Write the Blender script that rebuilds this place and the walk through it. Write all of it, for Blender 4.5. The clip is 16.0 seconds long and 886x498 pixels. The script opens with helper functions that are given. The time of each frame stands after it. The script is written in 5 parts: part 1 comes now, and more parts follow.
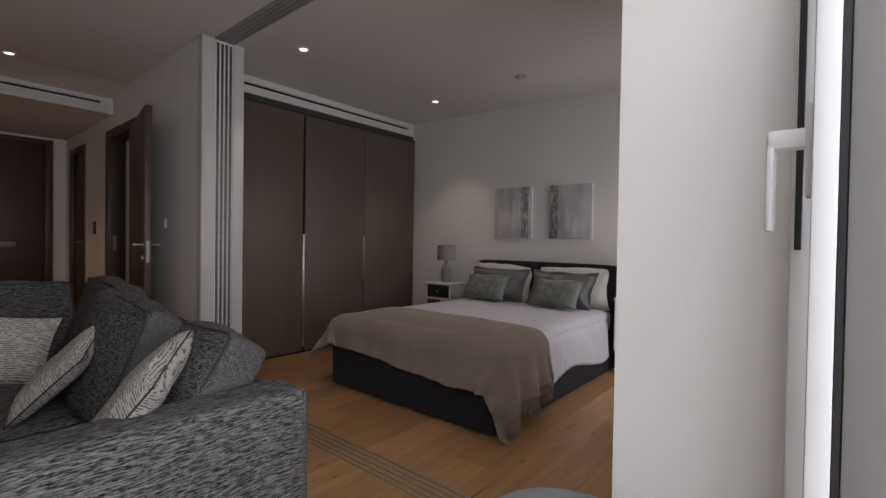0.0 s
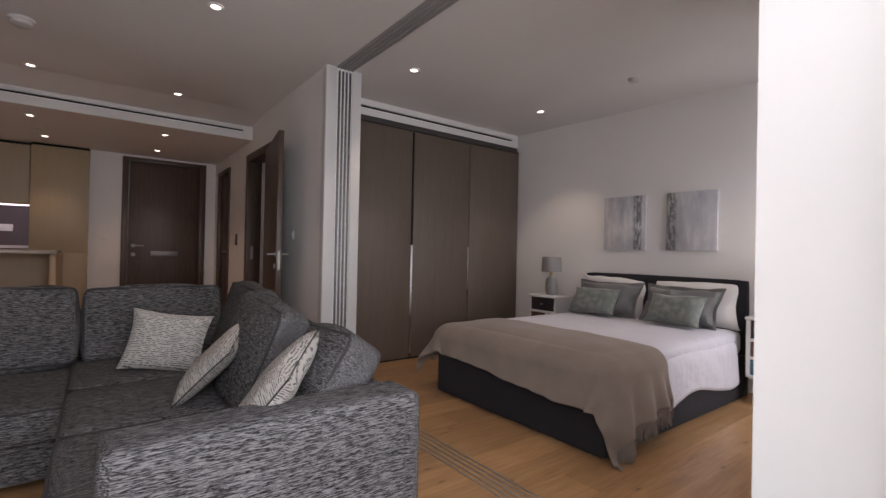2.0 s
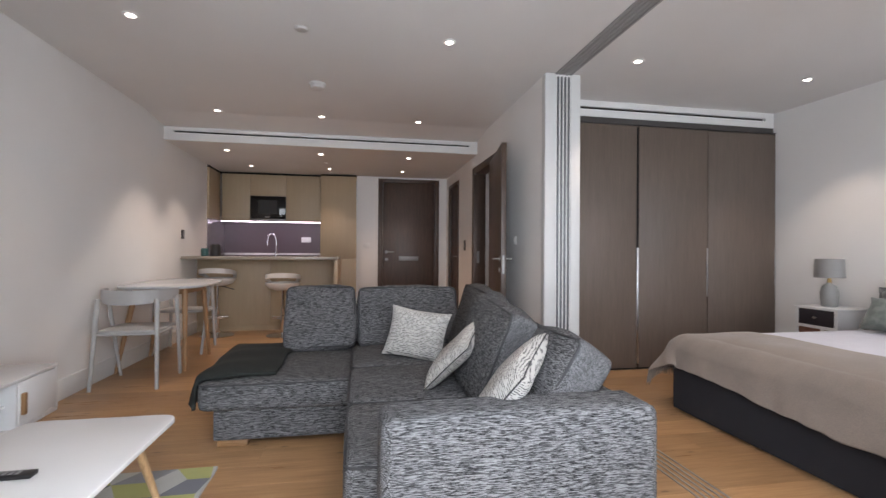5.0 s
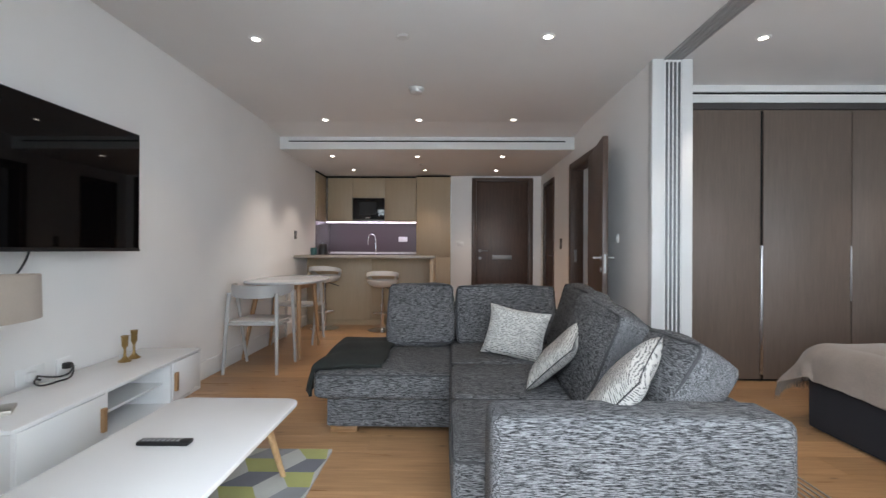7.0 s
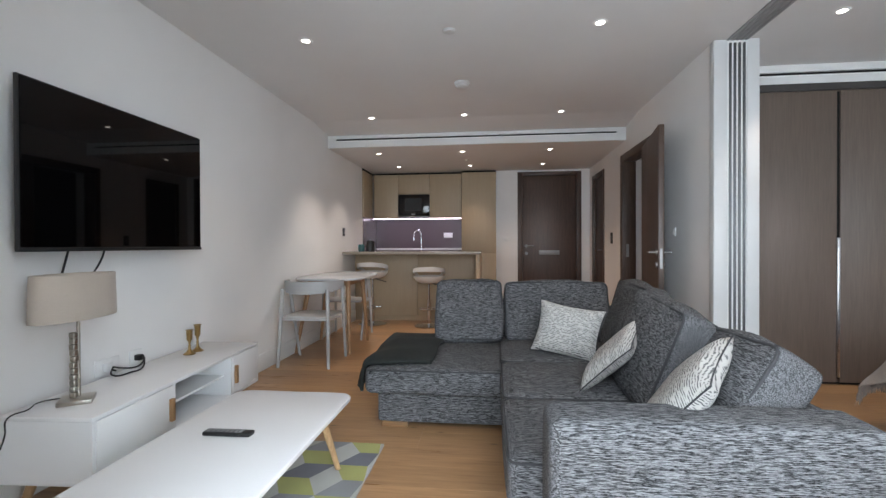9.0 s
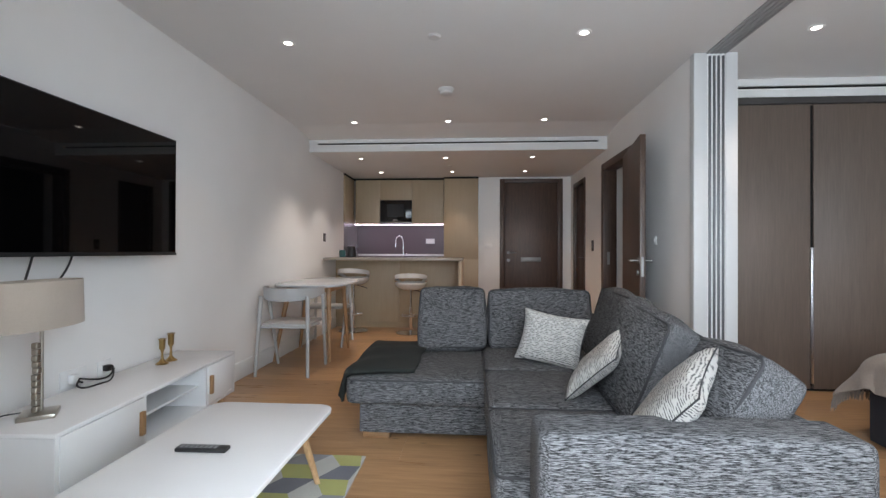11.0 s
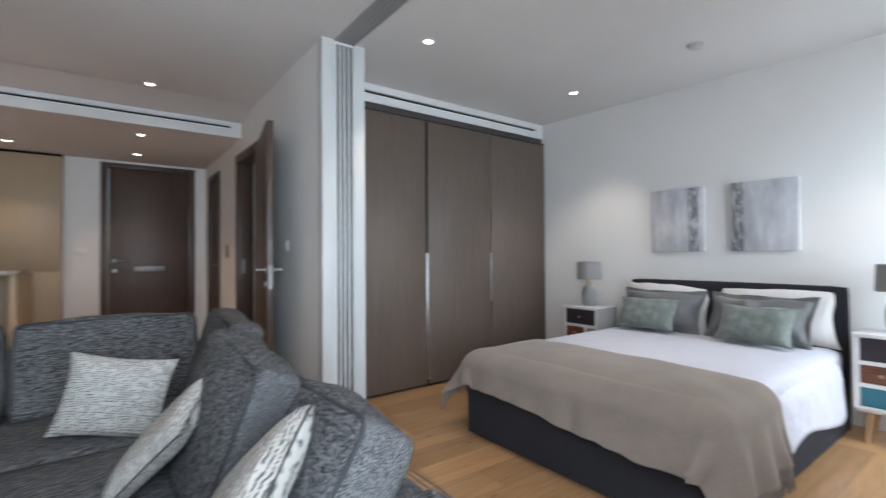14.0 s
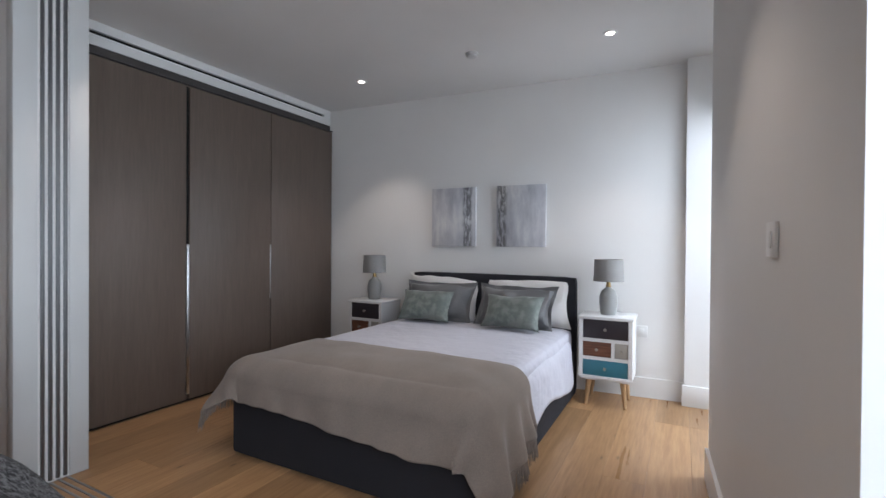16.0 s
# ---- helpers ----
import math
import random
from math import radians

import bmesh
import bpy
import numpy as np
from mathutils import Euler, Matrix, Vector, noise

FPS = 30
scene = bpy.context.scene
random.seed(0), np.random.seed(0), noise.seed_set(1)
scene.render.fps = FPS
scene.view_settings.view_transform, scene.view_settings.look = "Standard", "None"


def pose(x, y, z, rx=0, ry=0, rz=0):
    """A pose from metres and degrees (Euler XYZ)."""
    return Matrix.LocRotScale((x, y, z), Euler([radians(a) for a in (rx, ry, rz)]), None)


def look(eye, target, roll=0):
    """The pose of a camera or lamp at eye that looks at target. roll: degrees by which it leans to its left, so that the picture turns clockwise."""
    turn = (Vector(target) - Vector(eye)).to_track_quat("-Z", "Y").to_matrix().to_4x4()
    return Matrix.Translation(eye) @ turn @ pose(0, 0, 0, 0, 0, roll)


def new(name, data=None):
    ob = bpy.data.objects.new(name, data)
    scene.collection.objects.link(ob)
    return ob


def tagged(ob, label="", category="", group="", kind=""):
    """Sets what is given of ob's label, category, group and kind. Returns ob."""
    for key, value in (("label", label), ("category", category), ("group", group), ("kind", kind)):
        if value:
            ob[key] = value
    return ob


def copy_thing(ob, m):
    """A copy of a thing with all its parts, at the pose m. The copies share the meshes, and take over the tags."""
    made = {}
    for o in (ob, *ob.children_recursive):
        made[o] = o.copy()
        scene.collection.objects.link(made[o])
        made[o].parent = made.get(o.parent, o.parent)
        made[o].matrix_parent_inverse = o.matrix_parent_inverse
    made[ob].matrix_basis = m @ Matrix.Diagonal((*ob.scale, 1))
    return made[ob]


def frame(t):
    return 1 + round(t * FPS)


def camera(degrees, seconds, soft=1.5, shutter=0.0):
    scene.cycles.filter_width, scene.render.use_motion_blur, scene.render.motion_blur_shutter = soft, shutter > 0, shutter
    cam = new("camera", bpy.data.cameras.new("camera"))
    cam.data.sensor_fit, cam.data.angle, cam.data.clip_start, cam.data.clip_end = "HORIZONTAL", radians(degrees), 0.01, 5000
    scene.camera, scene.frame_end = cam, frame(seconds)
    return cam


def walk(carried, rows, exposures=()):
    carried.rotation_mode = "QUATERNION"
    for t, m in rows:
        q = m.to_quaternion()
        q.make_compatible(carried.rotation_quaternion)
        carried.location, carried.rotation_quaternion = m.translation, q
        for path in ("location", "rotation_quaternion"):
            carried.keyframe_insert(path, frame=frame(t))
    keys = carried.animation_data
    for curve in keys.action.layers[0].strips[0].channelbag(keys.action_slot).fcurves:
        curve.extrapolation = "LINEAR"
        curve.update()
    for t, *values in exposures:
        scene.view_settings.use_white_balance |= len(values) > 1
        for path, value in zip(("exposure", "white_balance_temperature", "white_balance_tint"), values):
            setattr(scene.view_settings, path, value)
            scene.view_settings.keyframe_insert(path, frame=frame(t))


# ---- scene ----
cam = camera(88.6, 16.0, soft=1.4, shutter=0.5)
PATH = [
    (0, (0.81, 2.169, 1.085), (-0.474, 3.702, 1.054), 0.9),
    (0.5, (0.824, 2.163, 1.085), (-0.522, 3.642, 1.062), 1.2),
    (1, (0.825, 2.155, 1.082), (-0.587, 3.571, 1.074), 1.1),
    (1.5, (0.831, 2.147, 1.082), (-0.675, 3.464, 1.086), 1.2),
    (2, (0.799, 2.139, 1.074), (-0.791, 3.352, 1.089), 1.2),
    (2.5, (0.79, 2.129, 1.077), (-0.846, 3.279, 1.099), 0.2),
    (3, (0.818, 2.121, 1.094), (-0.952, 3.052, 1.114), 1.5),
    (3.5, (0.832, 2.118, 1.092), (-1.028, 2.854, 1.115), 0.7),
    (4, (0.831, 2.105, 1.088), (-1.077, 2.704, 1.111), 0.4),
    (6.5, (0.838, 2.04, 1.087), (-1.161, 2.108, 1.09), 0.3),
    (7, (0.839, 2.024, 1.087), (-1.16, 1.997, 1.092), 0.3),
    (7.5, (0.84, 2.008, 1.085), (-1.155, 1.864, 1.088), 0.2),
    (8, (0.838, 1.998, 1.083), (-1.147, 1.75, 1.078), -0.1),
    (10.5, (0.782, 1.978, 1.102), (-1.213, 1.84, 1.093), -0.1),
    (11, (0.782, 1.968, 1.1), (-1.214, 1.834, 1.11), 0.2),
    (11.5, (0.765, 1.96, 1.099), (-1.23, 1.812, 1.103), 0.4),
    (12, (0.701, 1.953, 1.099), (-1.298, 1.962, 1.143), -0.8),
    (12.5, (0.617, 2.007, 1.09), (-1.337, 2.43, 1.052), -1.6),
    (13, (0.47, 2.148, 1.077), (-1.394, 2.872, 1.06), -0.4),
    (13.5, (0.324, 2.306, 1.098), (-1.449, 3.231, 1.131), -0.3),
    (14, (0.196, 2.418, 1.122), (-1.405, 3.617, 1.149), -0.4),
    (14.5, (0.16, 2.51, 1.192), (-1.187, 3.988, 1.156), -0.3),
    (15, (0.147, 2.57, 1.166), (-1.034, 4.184, 1.148), 0.7),
    (15.5, (0.131, 2.584, 1.149), (-0.889, 4.304, 1.137), 0.5),
    (16, (0.141, 2.604, 1.145), (-0.788, 4.375, 1.129), 0.4),
]
EXPOSURES = [(0.0, -1.5, 7550, 25), (1.0, -1.1, 7450, 26), (2.0, -0.8, 7550, 28), (3.0, -0.25, 7950, 31), (4.0, 0.1, 7400, 26), (6.5, 0.18, 6650, 15), (8.0, 0.18, 6550, 14), (11.5, 0.15, 6600, 15), (12.5, 0.0, 6700, 16), (13.5, 0.12, 6500, 14), (14.5, 0.14, 6200, 12), (15.2, -0.06, 6100, 11), (16.0, -0.48, 6450, 17)]
walk(cam, [(t, look(eye, target, roll)) for t, eye, target, roll in PATH], EXPOSURES)


# ---- world, sun, large lights ----
world = bpy.data.worlds.new("overcast_sky")
scene.world = world
world.use_nodes = True
wn = world.node_tree.nodes
sky = wn.new("ShaderNodeTexSky")
sky.sky_type, sky.sun_disc = "NISHITA", False
sky.sun_elevation, sky.sun_rotation = radians(48), radians(90)
world.node_tree.links.new(sky.outputs[0], wn["Background"].inputs[0])
wn["Background"].inputs[1].default_value = 0.08


def lamp(name, kind, m, energy, color, **settings):
    data = bpy.data.lights.new(name, kind)
    data.energy, data.color = energy, color
    for key, value in settings.items():
        if key == "size":
            data.size = value
        elif key == "size_y":
            data.size_y = value
        elif key == "shape":
            data.shape = value
        elif key == "angle":
            data.angle = value
        elif key == "spot_size":
            data.spot_size = value
        elif key == "spot_blend":
            data.spot_blend = value
        elif key == "radius":
            data.shadow_soft_size = value
    ob = new(name, data)
    ob.matrix_world = m
    return ob


# the sun stands behind the building; the rooms get sky light only
lamp("sun", "SUN", look((-8, 2, 9), (0, 2, 0)), 1.0, (1.0, 0.95, 0.9), angle=radians(12))
DAY = (0.76, 0.9, 1.0)
# sky light in the openings of the living-room and bedroom windows
lamp("window_sky_living", "AREA", look((1.16, 2.45, 1.22), (0, 2.45, 0.55)), 102, DAY, shape="RECTANGLE", size=1.9, size_y=2.2)
lamp("window_sky_bedroom", "AREA", look((1.16, 5.72, 1.3), (0, 5.72, 0.2)), 46, DAY, shape="RECTANGLE", size=1.0, size_y=2.1)
WARM, NEUTRAL = (1.0, 0.76, 0.54), (1.0, 0.88, 0.76)


# ---- materials ----
def mat(name, color, rough=0.5, metal=0.0, **extra):
    m = bpy.data.materials.new(name)
    m.use_nodes = True
    b = m.node_tree.nodes["Principled BSDF"]
    b.inputs["Base Color"].default_value = (*color, 1)
    b.inputs["Roughness"].default_value = rough
    b.inputs["Metallic"].default_value = metal
    for key, value in extra.items():
        b.inputs[key.replace("_", " ")].default_value = value
    return m


class Net:
    """Short hand for adding nodes to a material."""

    def __init__(self, m):
        self.t, self.b = m.node_tree, m.node_tree.nodes["Principled BSDF"]

    def add(self, kind, **inputs):
        n = self.t.nodes.new("ShaderNode" + kind)
        for key, value in inputs.items():
            n.inputs[key.replace("_", " ")].default_value = value
        return n

    def link(self, a, b):
        self.t.links.new(a, b)

    def coords(self, scale, rot=(0, 0, 0), space="Object"):
        c = self.add("TexCoord")
        mp = self.add("Mapping", Scale=scale, Rotation=rot)
        self.link(c.outputs[space], mp.inputs["Vector"])
        return mp.outputs[0]

    def noise(self, vector, scale=1.0, detail=3.0, rough=0.5):
        n = self.add("TexNoise", Scale=scale, Detail=detail, Roughness=rough)
        self.link(vector, n.inputs["Vector"])
        return n.outputs["Fac"]

    def ramp(self, fac, stops):
        r = self.add("ValToRGB")
        els = r.color_ramp.elements
        while len(els) < len(stops):
            els.new(0.5)
        for e, (p, c) in zip(els, stops):
            e.position, e.color = p, (*c, 1)
        self.link(fac, r.inputs[0])
        return r.outputs[0]

    def mix(self, fac, a, b, blend="MIX"):
        n = self.t.nodes.new("ShaderNodeMix")
        n.data_type, n.blend_type = "RGBA", blend
        for value, socket in ((fac, n.inputs[0]), (a, n.inputs[6]), (b, n.inputs[7])):
            if isinstance(value, (int, float)):
                socket.default_value = value
            elif isinstance(value, tuple):
                socket.default_value = (*value, 1)
            else:
                self.link(value, socket)
        return n.outputs[2]

    def bump(self, height, strength=0.2, distance=0.01):
        n = self.add("Bump", Strength=strength, Distance=distance)
        self.link(height, n.inputs["Height"])
        self.link(n.outputs[0], self.b.inputs["Normal"])

    def color(self, out):
        self.link(out, self.b.inputs["Base Color"])

    def rough(self, fac, lo, hi):
        n = self.add("MapRange", To_Min=lo, To_Max=hi)
        self.link(fac, n.inputs[0])
        self.link(n.outputs[0], self.b.inputs["Roughness"])


def painted(name, color, rough=0.55, bump=0.05):
    m = mat(name, color, rough)
    n = Net(m)
    v = n.coords((1, 1, 1))
    big, fine = n.noise(v, 1.3, 4), n.noise(v, 220, 2)
    dark = tuple(c * 0.94 for c in color)
    n.color(n.ramp(big, [(0.3, dark), (0.7, color)]))
    n.bump(fine, bump, 0.002)
    n.rough(big, rough - 0.06, rough + 0.08)
    return m


WALL = painted("wall_paint", (0.80, 0.79, 0.775), 0.6)
CEIL = painted("ceiling_paint", (0.72, 0.71, 0.70), 0.7)
TRIM = painted("satin_trim_paint", (0.80, 0.80, 0.79), 0.35)
FASCIA = painted("bulkhead_paint", (0.70, 0.70, 0.69), 0.6)
JAMB = painted("pale_grey_satin_paint", (0.60, 0.605, 0.60), 0.5)
LACQUER = painted("white_lacquer", (0.82, 0.82, 0.82), 0.25, 0.01)
FRAME_WHITE = painted("window_frame_paint", (0.78, 0.79, 0.80), 0.35, 0.01)


def wood(name, dark, mid, light, along=(1, 0, 0), rough=0.45, grain=1.0, per_object=0.0, knots=False):
    """Grain runs along the given local axis."""
    m = mat(name, mid, rough)
    n = Net(m)
    stretch = tuple(2.2 if a else 34 for a in along)
    v = n.coords(stretch)
    if per_object:
        info = n.add("ObjectInfo")
        comb = n.add("CombineXYZ")
        mul = n.t.nodes.new("ShaderNodeMath")
        mul.operation = "MULTIPLY"
        mul.inputs[1].default_value = 41.0
        n.link(info.outputs["Random"], mul.inputs[0])
        for k in range(3):
            n.link(mul.outputs[0], comb.inputs[k])
        add = n.t.nodes.new("ShaderNodeVectorMath")
        n.link(v, add.inputs[0])
        n.link(comb.outputs[0], add.inputs[1])
        v = add.outputs[0]
    a = n.noise(v, 1.0 * grain, 6, 0.62)
    b = n.noise(v, 4.0 * grain, 4, 0.6)
    c = n.ramp(a, [(0.28, dark), (0.5, mid), (0.72, light)])
    c = n.mix(0.35, c, n.ramp(b, [(0.35, dark), (0.65, light)]))
    if knots:
        kv = n.coords((1.1, 3.2, 1)) if along[0] else n.coords((3.2, 1.1, 1))
        add2 = n.t.nodes.new("ShaderNodeVectorMath")
        n.link(kv, add2.inputs[0])
        n.link(comb.outputs[0], add2.inputs[1])
        vor = n.add("TexVoronoi", Scale=1.1)
        vor.voronoi_dimensions = "2D"
        n.link(add2.outputs[0], vor.inputs["Vector"])
        spot = n.ramp(vor.outputs["Distance"], [(0.0, (0.75, 0.75, 0.75)), (0.018, (0.6, 0.6, 0.6)), (0.032, (0.12, 0.12, 0.12)), (0.07, (0, 0, 0))])
        c = n.mix(spot, c, tuple(x * 0.35 for x in dark))
    if per_object:
        tint = n.ramp(info.outputs["Random"], [(0.0, (1 - per_object,) * 3), (1.0, (1 + per_object * 0.4,) * 3)])
        c = n.mix(1.0, c, tint, "MULTIPLY")
    n.color(c)
    n.bump(b, 0.12, 0.002)
    n.rough(a, rough - 0.08, rough + 0.12)
    return m


OAK_FLOOR = wood("oak_floor_plank", (0.31, 0.165, 0.074), (0.43, 0.245, 0.118), (0.51, 0.31, 0.16), (0, 1, 0), 0.29, 0.55, 0.24, True)
WARDROBE = wood("taupe_stained_oak", (0.098, 0.073, 0.059), (0.118, 0.088, 0.071), (0.136, 0.103, 0.084), (0, 0, 1), 0.46, 0.6)
DOOR_WOOD = wood("dark_walnut_veneer", (0.050, 0.030, 0.022), (0.075, 0.046, 0.034), (0.100, 0.063, 0.046), (0, 0, 1), 0.42)
KITCHEN_WOOD = wood("pale_oak_kitchen_front", (0.40, 0.31, 0.205), (0.42, 0.328, 0.218), (0.44, 0.346, 0.232), (0, 0, 1), 0.45, 0.6)
OAK_LEG = wood("oak_leg", (0.33, 0.19, 0.09), (0.46, 0.29, 0.15), (0.55, 0.36, 0.20), (0, 0, 1), 0.45)
OAK_FOOT = wood("oiled_oak_foot", (0.16, 0.08, 0.032), (0.22, 0.115, 0.048), (0.28, 0.155, 0.07), (0, 1, 0), 0.45)
OAK_PULL = wood("oak_pull", (0.24, 0.13, 0.06), (0.34, 0.19, 0.09), (0.42, 0.25, 0.13), (0, 0, 1), 0.45)
DRAWER_WOOD = wood("dark_red_drawer_wood", (0.07, 0.025, 0.014), (0.15, 0.055, 0.03), (0.24, 0.10, 0.055), (1, 0, 0), 0.45)


def threads(n, along, pitch, length, wander=0.004, bends=14):
    """Noise that changes from thread to thread across a weave and slowly along it; also the place across one thread."""
    def calc(operation, *values):
        m = n.t.nodes.new("ShaderNodeMath")
        m.operation = operation
        for k, value in enumerate(values):
            if isinstance(value, (int, float)):
                m.inputs[k].default_value = value
            else:
                n.link(value, m.inputs[k])
        return m.outputs[0]

    sep = n.add("SeparateXYZ")
    n.link(n.coords((1, 1, 1)), sep.inputs[0])
    drift = n.noise(n.coords((bends, bends, bends)), 1.0, 2)
    u, v = [sep.outputs[k] for k in range(3) if k != along]
    row = calc("DIVIDE", calc("MULTIPLY_ADD", drift, wander, calc("MULTIPLY_ADD", u, 0.35, v)), pitch)
    comb = n.add("CombineXYZ")
    n.link(calc("DIVIDE", sep.outputs[along], length), comb.inputs[0])
    n.link(calc("MULTIPLY", calc("FLOOR", row), 7.31), comb.inputs[1])
    return n.noise(comb.outputs[0], 1.0, 2, 0.55), calc("FRACT", row)


def fabric(name, dark, mid, light, along):
    """Slubby weave: long and short flecks whose threads run along one local axis (0, 1 or 2)."""
    m = mat(name, mid, 0.95)
    n = Net(m)
    long_s, fine_s = [340] * 3, [520] * 3
    long_s[along], fine_s[along] = 28, 80
    a = n.noise(n.coords(tuple(long_s)), 1.0, 2, 0.6)
    f = n.noise(n.coords(tuple(fine_s)), 1.0, 2, 0.6)
    c = n.ramp(a, [(0.42, dark), (0.48, mid), (0.57, light)])
    c = n.mix(0.34, c, n.ramp(f, [(0.44, dark), (0.57, light)]))
    n.color(c)
    n.bump(a, 0.5, 0.004)
    n.b.inputs["Specular IOR Level"].default_value = 0.2
    return m


def dashed(name, ground, dash):
    """Pale weave with rows of short wavy dark dashes along local x."""
    m = mat(name, ground, 0.9)
    n = Net(m)
    d, across = threads(n, 0, 0.0092, 0.019, 0.018, 24)
    weave = n.noise(n.coords((500, 500, 500)), 1.0, 2)
    pale = n.ramp(weave, [(0.3, tuple(g * 0.86 for g in ground)), (0.7, ground)])
    line = n.ramp(across, [(0.05, (0, 0, 0)), (0.18, (1, 1, 1)), (0.46, (1, 1, 1)), (0.6, (0, 0, 0))])
    worn = n.ramp(d, [(0.41, (0, 0, 0)), (0.5, (0.95, 0.95, 0.95))])
    n.color(n.mix(n.mix(1.0, line, worn, "MULTIPLY"), pale, dash))
    n.bump(across, 0.35, 0.004)
    return m


FLECK = ((0.006, 0.0062, 0.007), (0.034, 0.0345, 0.0365), (0.195, 0.196, 0.203))
SOFA_X = fabric("grey_slub_fabric_across", *FLECK, 0)
SOFA_Y = fabric("grey_slub_fabric_along", *FLECK, 1)
SCATTER = dashed("cream_cushion_with_dark_dashes", (0.56, 0.54, 0.505), (0.09, 0.09, 0.09))
PIPING = mat("charcoal_piping", (0.035, 0.035, 0.038), 0.9)


def cloth(name, color, rough=0.9, scale=420, contrast=0.12, wrinkle=0.0, sheen=0.15):
    m = mat(name, color, rough)
    n = Net(m)
    v = n.coords((1, 1, 1))
    weave, big = n.noise(v, scale, 2), n.noise(v, 5, 4)
    lo, hi = tuple(c * (1 - contrast) for c in color), tuple(min(1, c * (1 + contrast)) for c in color)
    n.color(n.mix(0.5, n.ramp(big, [(0.3, lo), (0.7, hi)]), n.ramp(weave, [(0.35, lo), (0.65, hi)])))
    n.bump(n.noise(v, 9, 5) if wrinkle else weave, wrinkle or 0.25, 0.02 if wrinkle else 0.003)
    n.b.inputs["Sheen Weight"].default_value = sheen
    return m


DUVET = cloth("pale_lilac_cotton", (0.53, 0.53, 0.592), 0.85, 700, 0.03, 0.9)
PILLOW_WHITE = cloth("white_cotton", (0.74, 0.73, 0.72), 0.85, 700, 0.03, 0.2)
PILLOW_GREY = cloth("grey_satin_cotton", (0.135, 0.138, 0.142), 0.55, 700, 0.06, 0.5)
THROW = cloth("taupe_wool", (0.225, 0.185, 0.158), 0.95, 260, 0.2)
BED_BASE = cloth("charcoal_bed_fabric", (0.015, 0.0155, 0.021), 0.9, 500, 0.2, 0.0, 0.0)
BLANKET = cloth("dark_green_wool", (0.012, 0.015, 0.013), 0.95, 200, 0.3, 0.0, 0.0)
POUFFE = cloth("grey_velvet", (0.16, 0.17, 0.18), 0.8, 300, 0.15)
SHADE_GREY = cloth("grey_lampshade_silk", (0.27, 0.265, 0.26), 0.6, 500, 0.1)
SHADE_BEIGE = cloth("beige_linen_shade", (0.44, 0.38, 0.32), 0.9, 420, 0.12)


def damask():
    m = mat("sage_damask_velvet", (0.2, 0.23, 0.21), 0.7)
    n = Net(m)
    v = n.coords((1, 1, 1))
    pat = n.noise(v, 17, 3, 0.5)
    n.color(n.ramp(pat, [(0.40, (0.125, 0.15, 0.138)), (0.5, (0.16, 0.188, 0.172)), (0.60, (0.21, 0.235, 0.215))]))
    n.rough(pat, 0.5, 0.9)
    n.bump(n.noise(v, 300, 2), 0.2, 0.003)
    n.b.inputs["Sheen Weight"].default_value = 0.3
    return m


SAGE = damask()


def metal(name, color, rough=0.3, brushed=(1, 1, 60)):
    m = mat(name, color, rough, 1.0)
    n = Net(m)
    n.rough(n.noise(n.coords(brushed), 9, 3), rough - 0.08, rough + 0.1)
    return m


CHROME = metal("chrome", (0.75, 0.76, 0.78), 0.12)
STEEL = metal("brushed_steel", (0.30, 0.295, 0.29), 0.5)
EDGE = metal("grey_aluminium_edge", (0.20, 0.205, 0.21), 0.45, (80, 80, 1))
ALU = metal("anodised_aluminium", (0.42, 0.43, 0.435), 0.45, (80, 80, 1))
BRASS = metal("aged_brass", (0.36, 0.24, 0.10), 0.35)
NICKEL = metal("hammered_nickel", (0.42, 0.39, 0.34), 0.35)
TRACK = painted("grey_track_coating", (0.30, 0.30, 0.30), 0.45, 0.0)
PULL = metal("polished_steel_pull", (0.62, 0.62, 0.63), 0.28, (80, 80, 1))
HEADRAIL = painted("dark_bronze_coating", (0.055, 0.05, 0.048), 0.4, 0.0)
BLACK = mat("black_plastic", (0.012, 0.012, 0.013), 0.4)
# near-black; also paints in the shade of gaps and recesses
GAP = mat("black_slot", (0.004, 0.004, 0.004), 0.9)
TV_GLASS = mat("tv_screen", (0.0015, 0.0015, 0.0018), 0.03, Specular_IOR_Level=0.3)
DARK_GLASS = mat("black_oven_glass", (0.006, 0.006, 0.007), 0.06)
RUBBER = mat("black_gasket", (0.008, 0.008, 0.009), 0.6)
DETECTOR = mat("off_white_plastic", (0.56, 0.55, 0.54), 0.45)
PLASTIC = mat("white_plastic", (0.78, 0.78, 0.77), 0.35)
GREY_PAINT = painted("grey_chair_paint", (0.40, 0.40, 0.395), 0.45, 0.02)
STOOL_SEAT = painted("pale_stool_seat", (0.62, 0.60, 0.57), 0.4, 0.02)
TABLE_TOP = painted("pale_table_top", (0.54, 0.56, 0.58), 0.2, 0.01)
SPLASH = painted("mauve_glass_splashback", (0.105, 0.080, 0.088), 0.2, 0.0)
STONE = painted("taupe_composite_stone", (0.30, 0.265, 0.22), 0.25, 0.0)
CERAMIC = painted("grey_ceramic_glaze", (0.30, 0.30, 0.29), 0.3, 0.03)
TEAL = painted("teal_mug_glaze", (0.02, 0.09, 0.09), 0.3, 0.0)
DRAWER_DARK = painted("aubergine_drawer", (0.035, 0.028, 0.034), 0.4, 0.02)
DRAWER_BLUE = painted("teal_blue_drawer", (0.035, 0.19, 0.26), 0.4, 0.02)
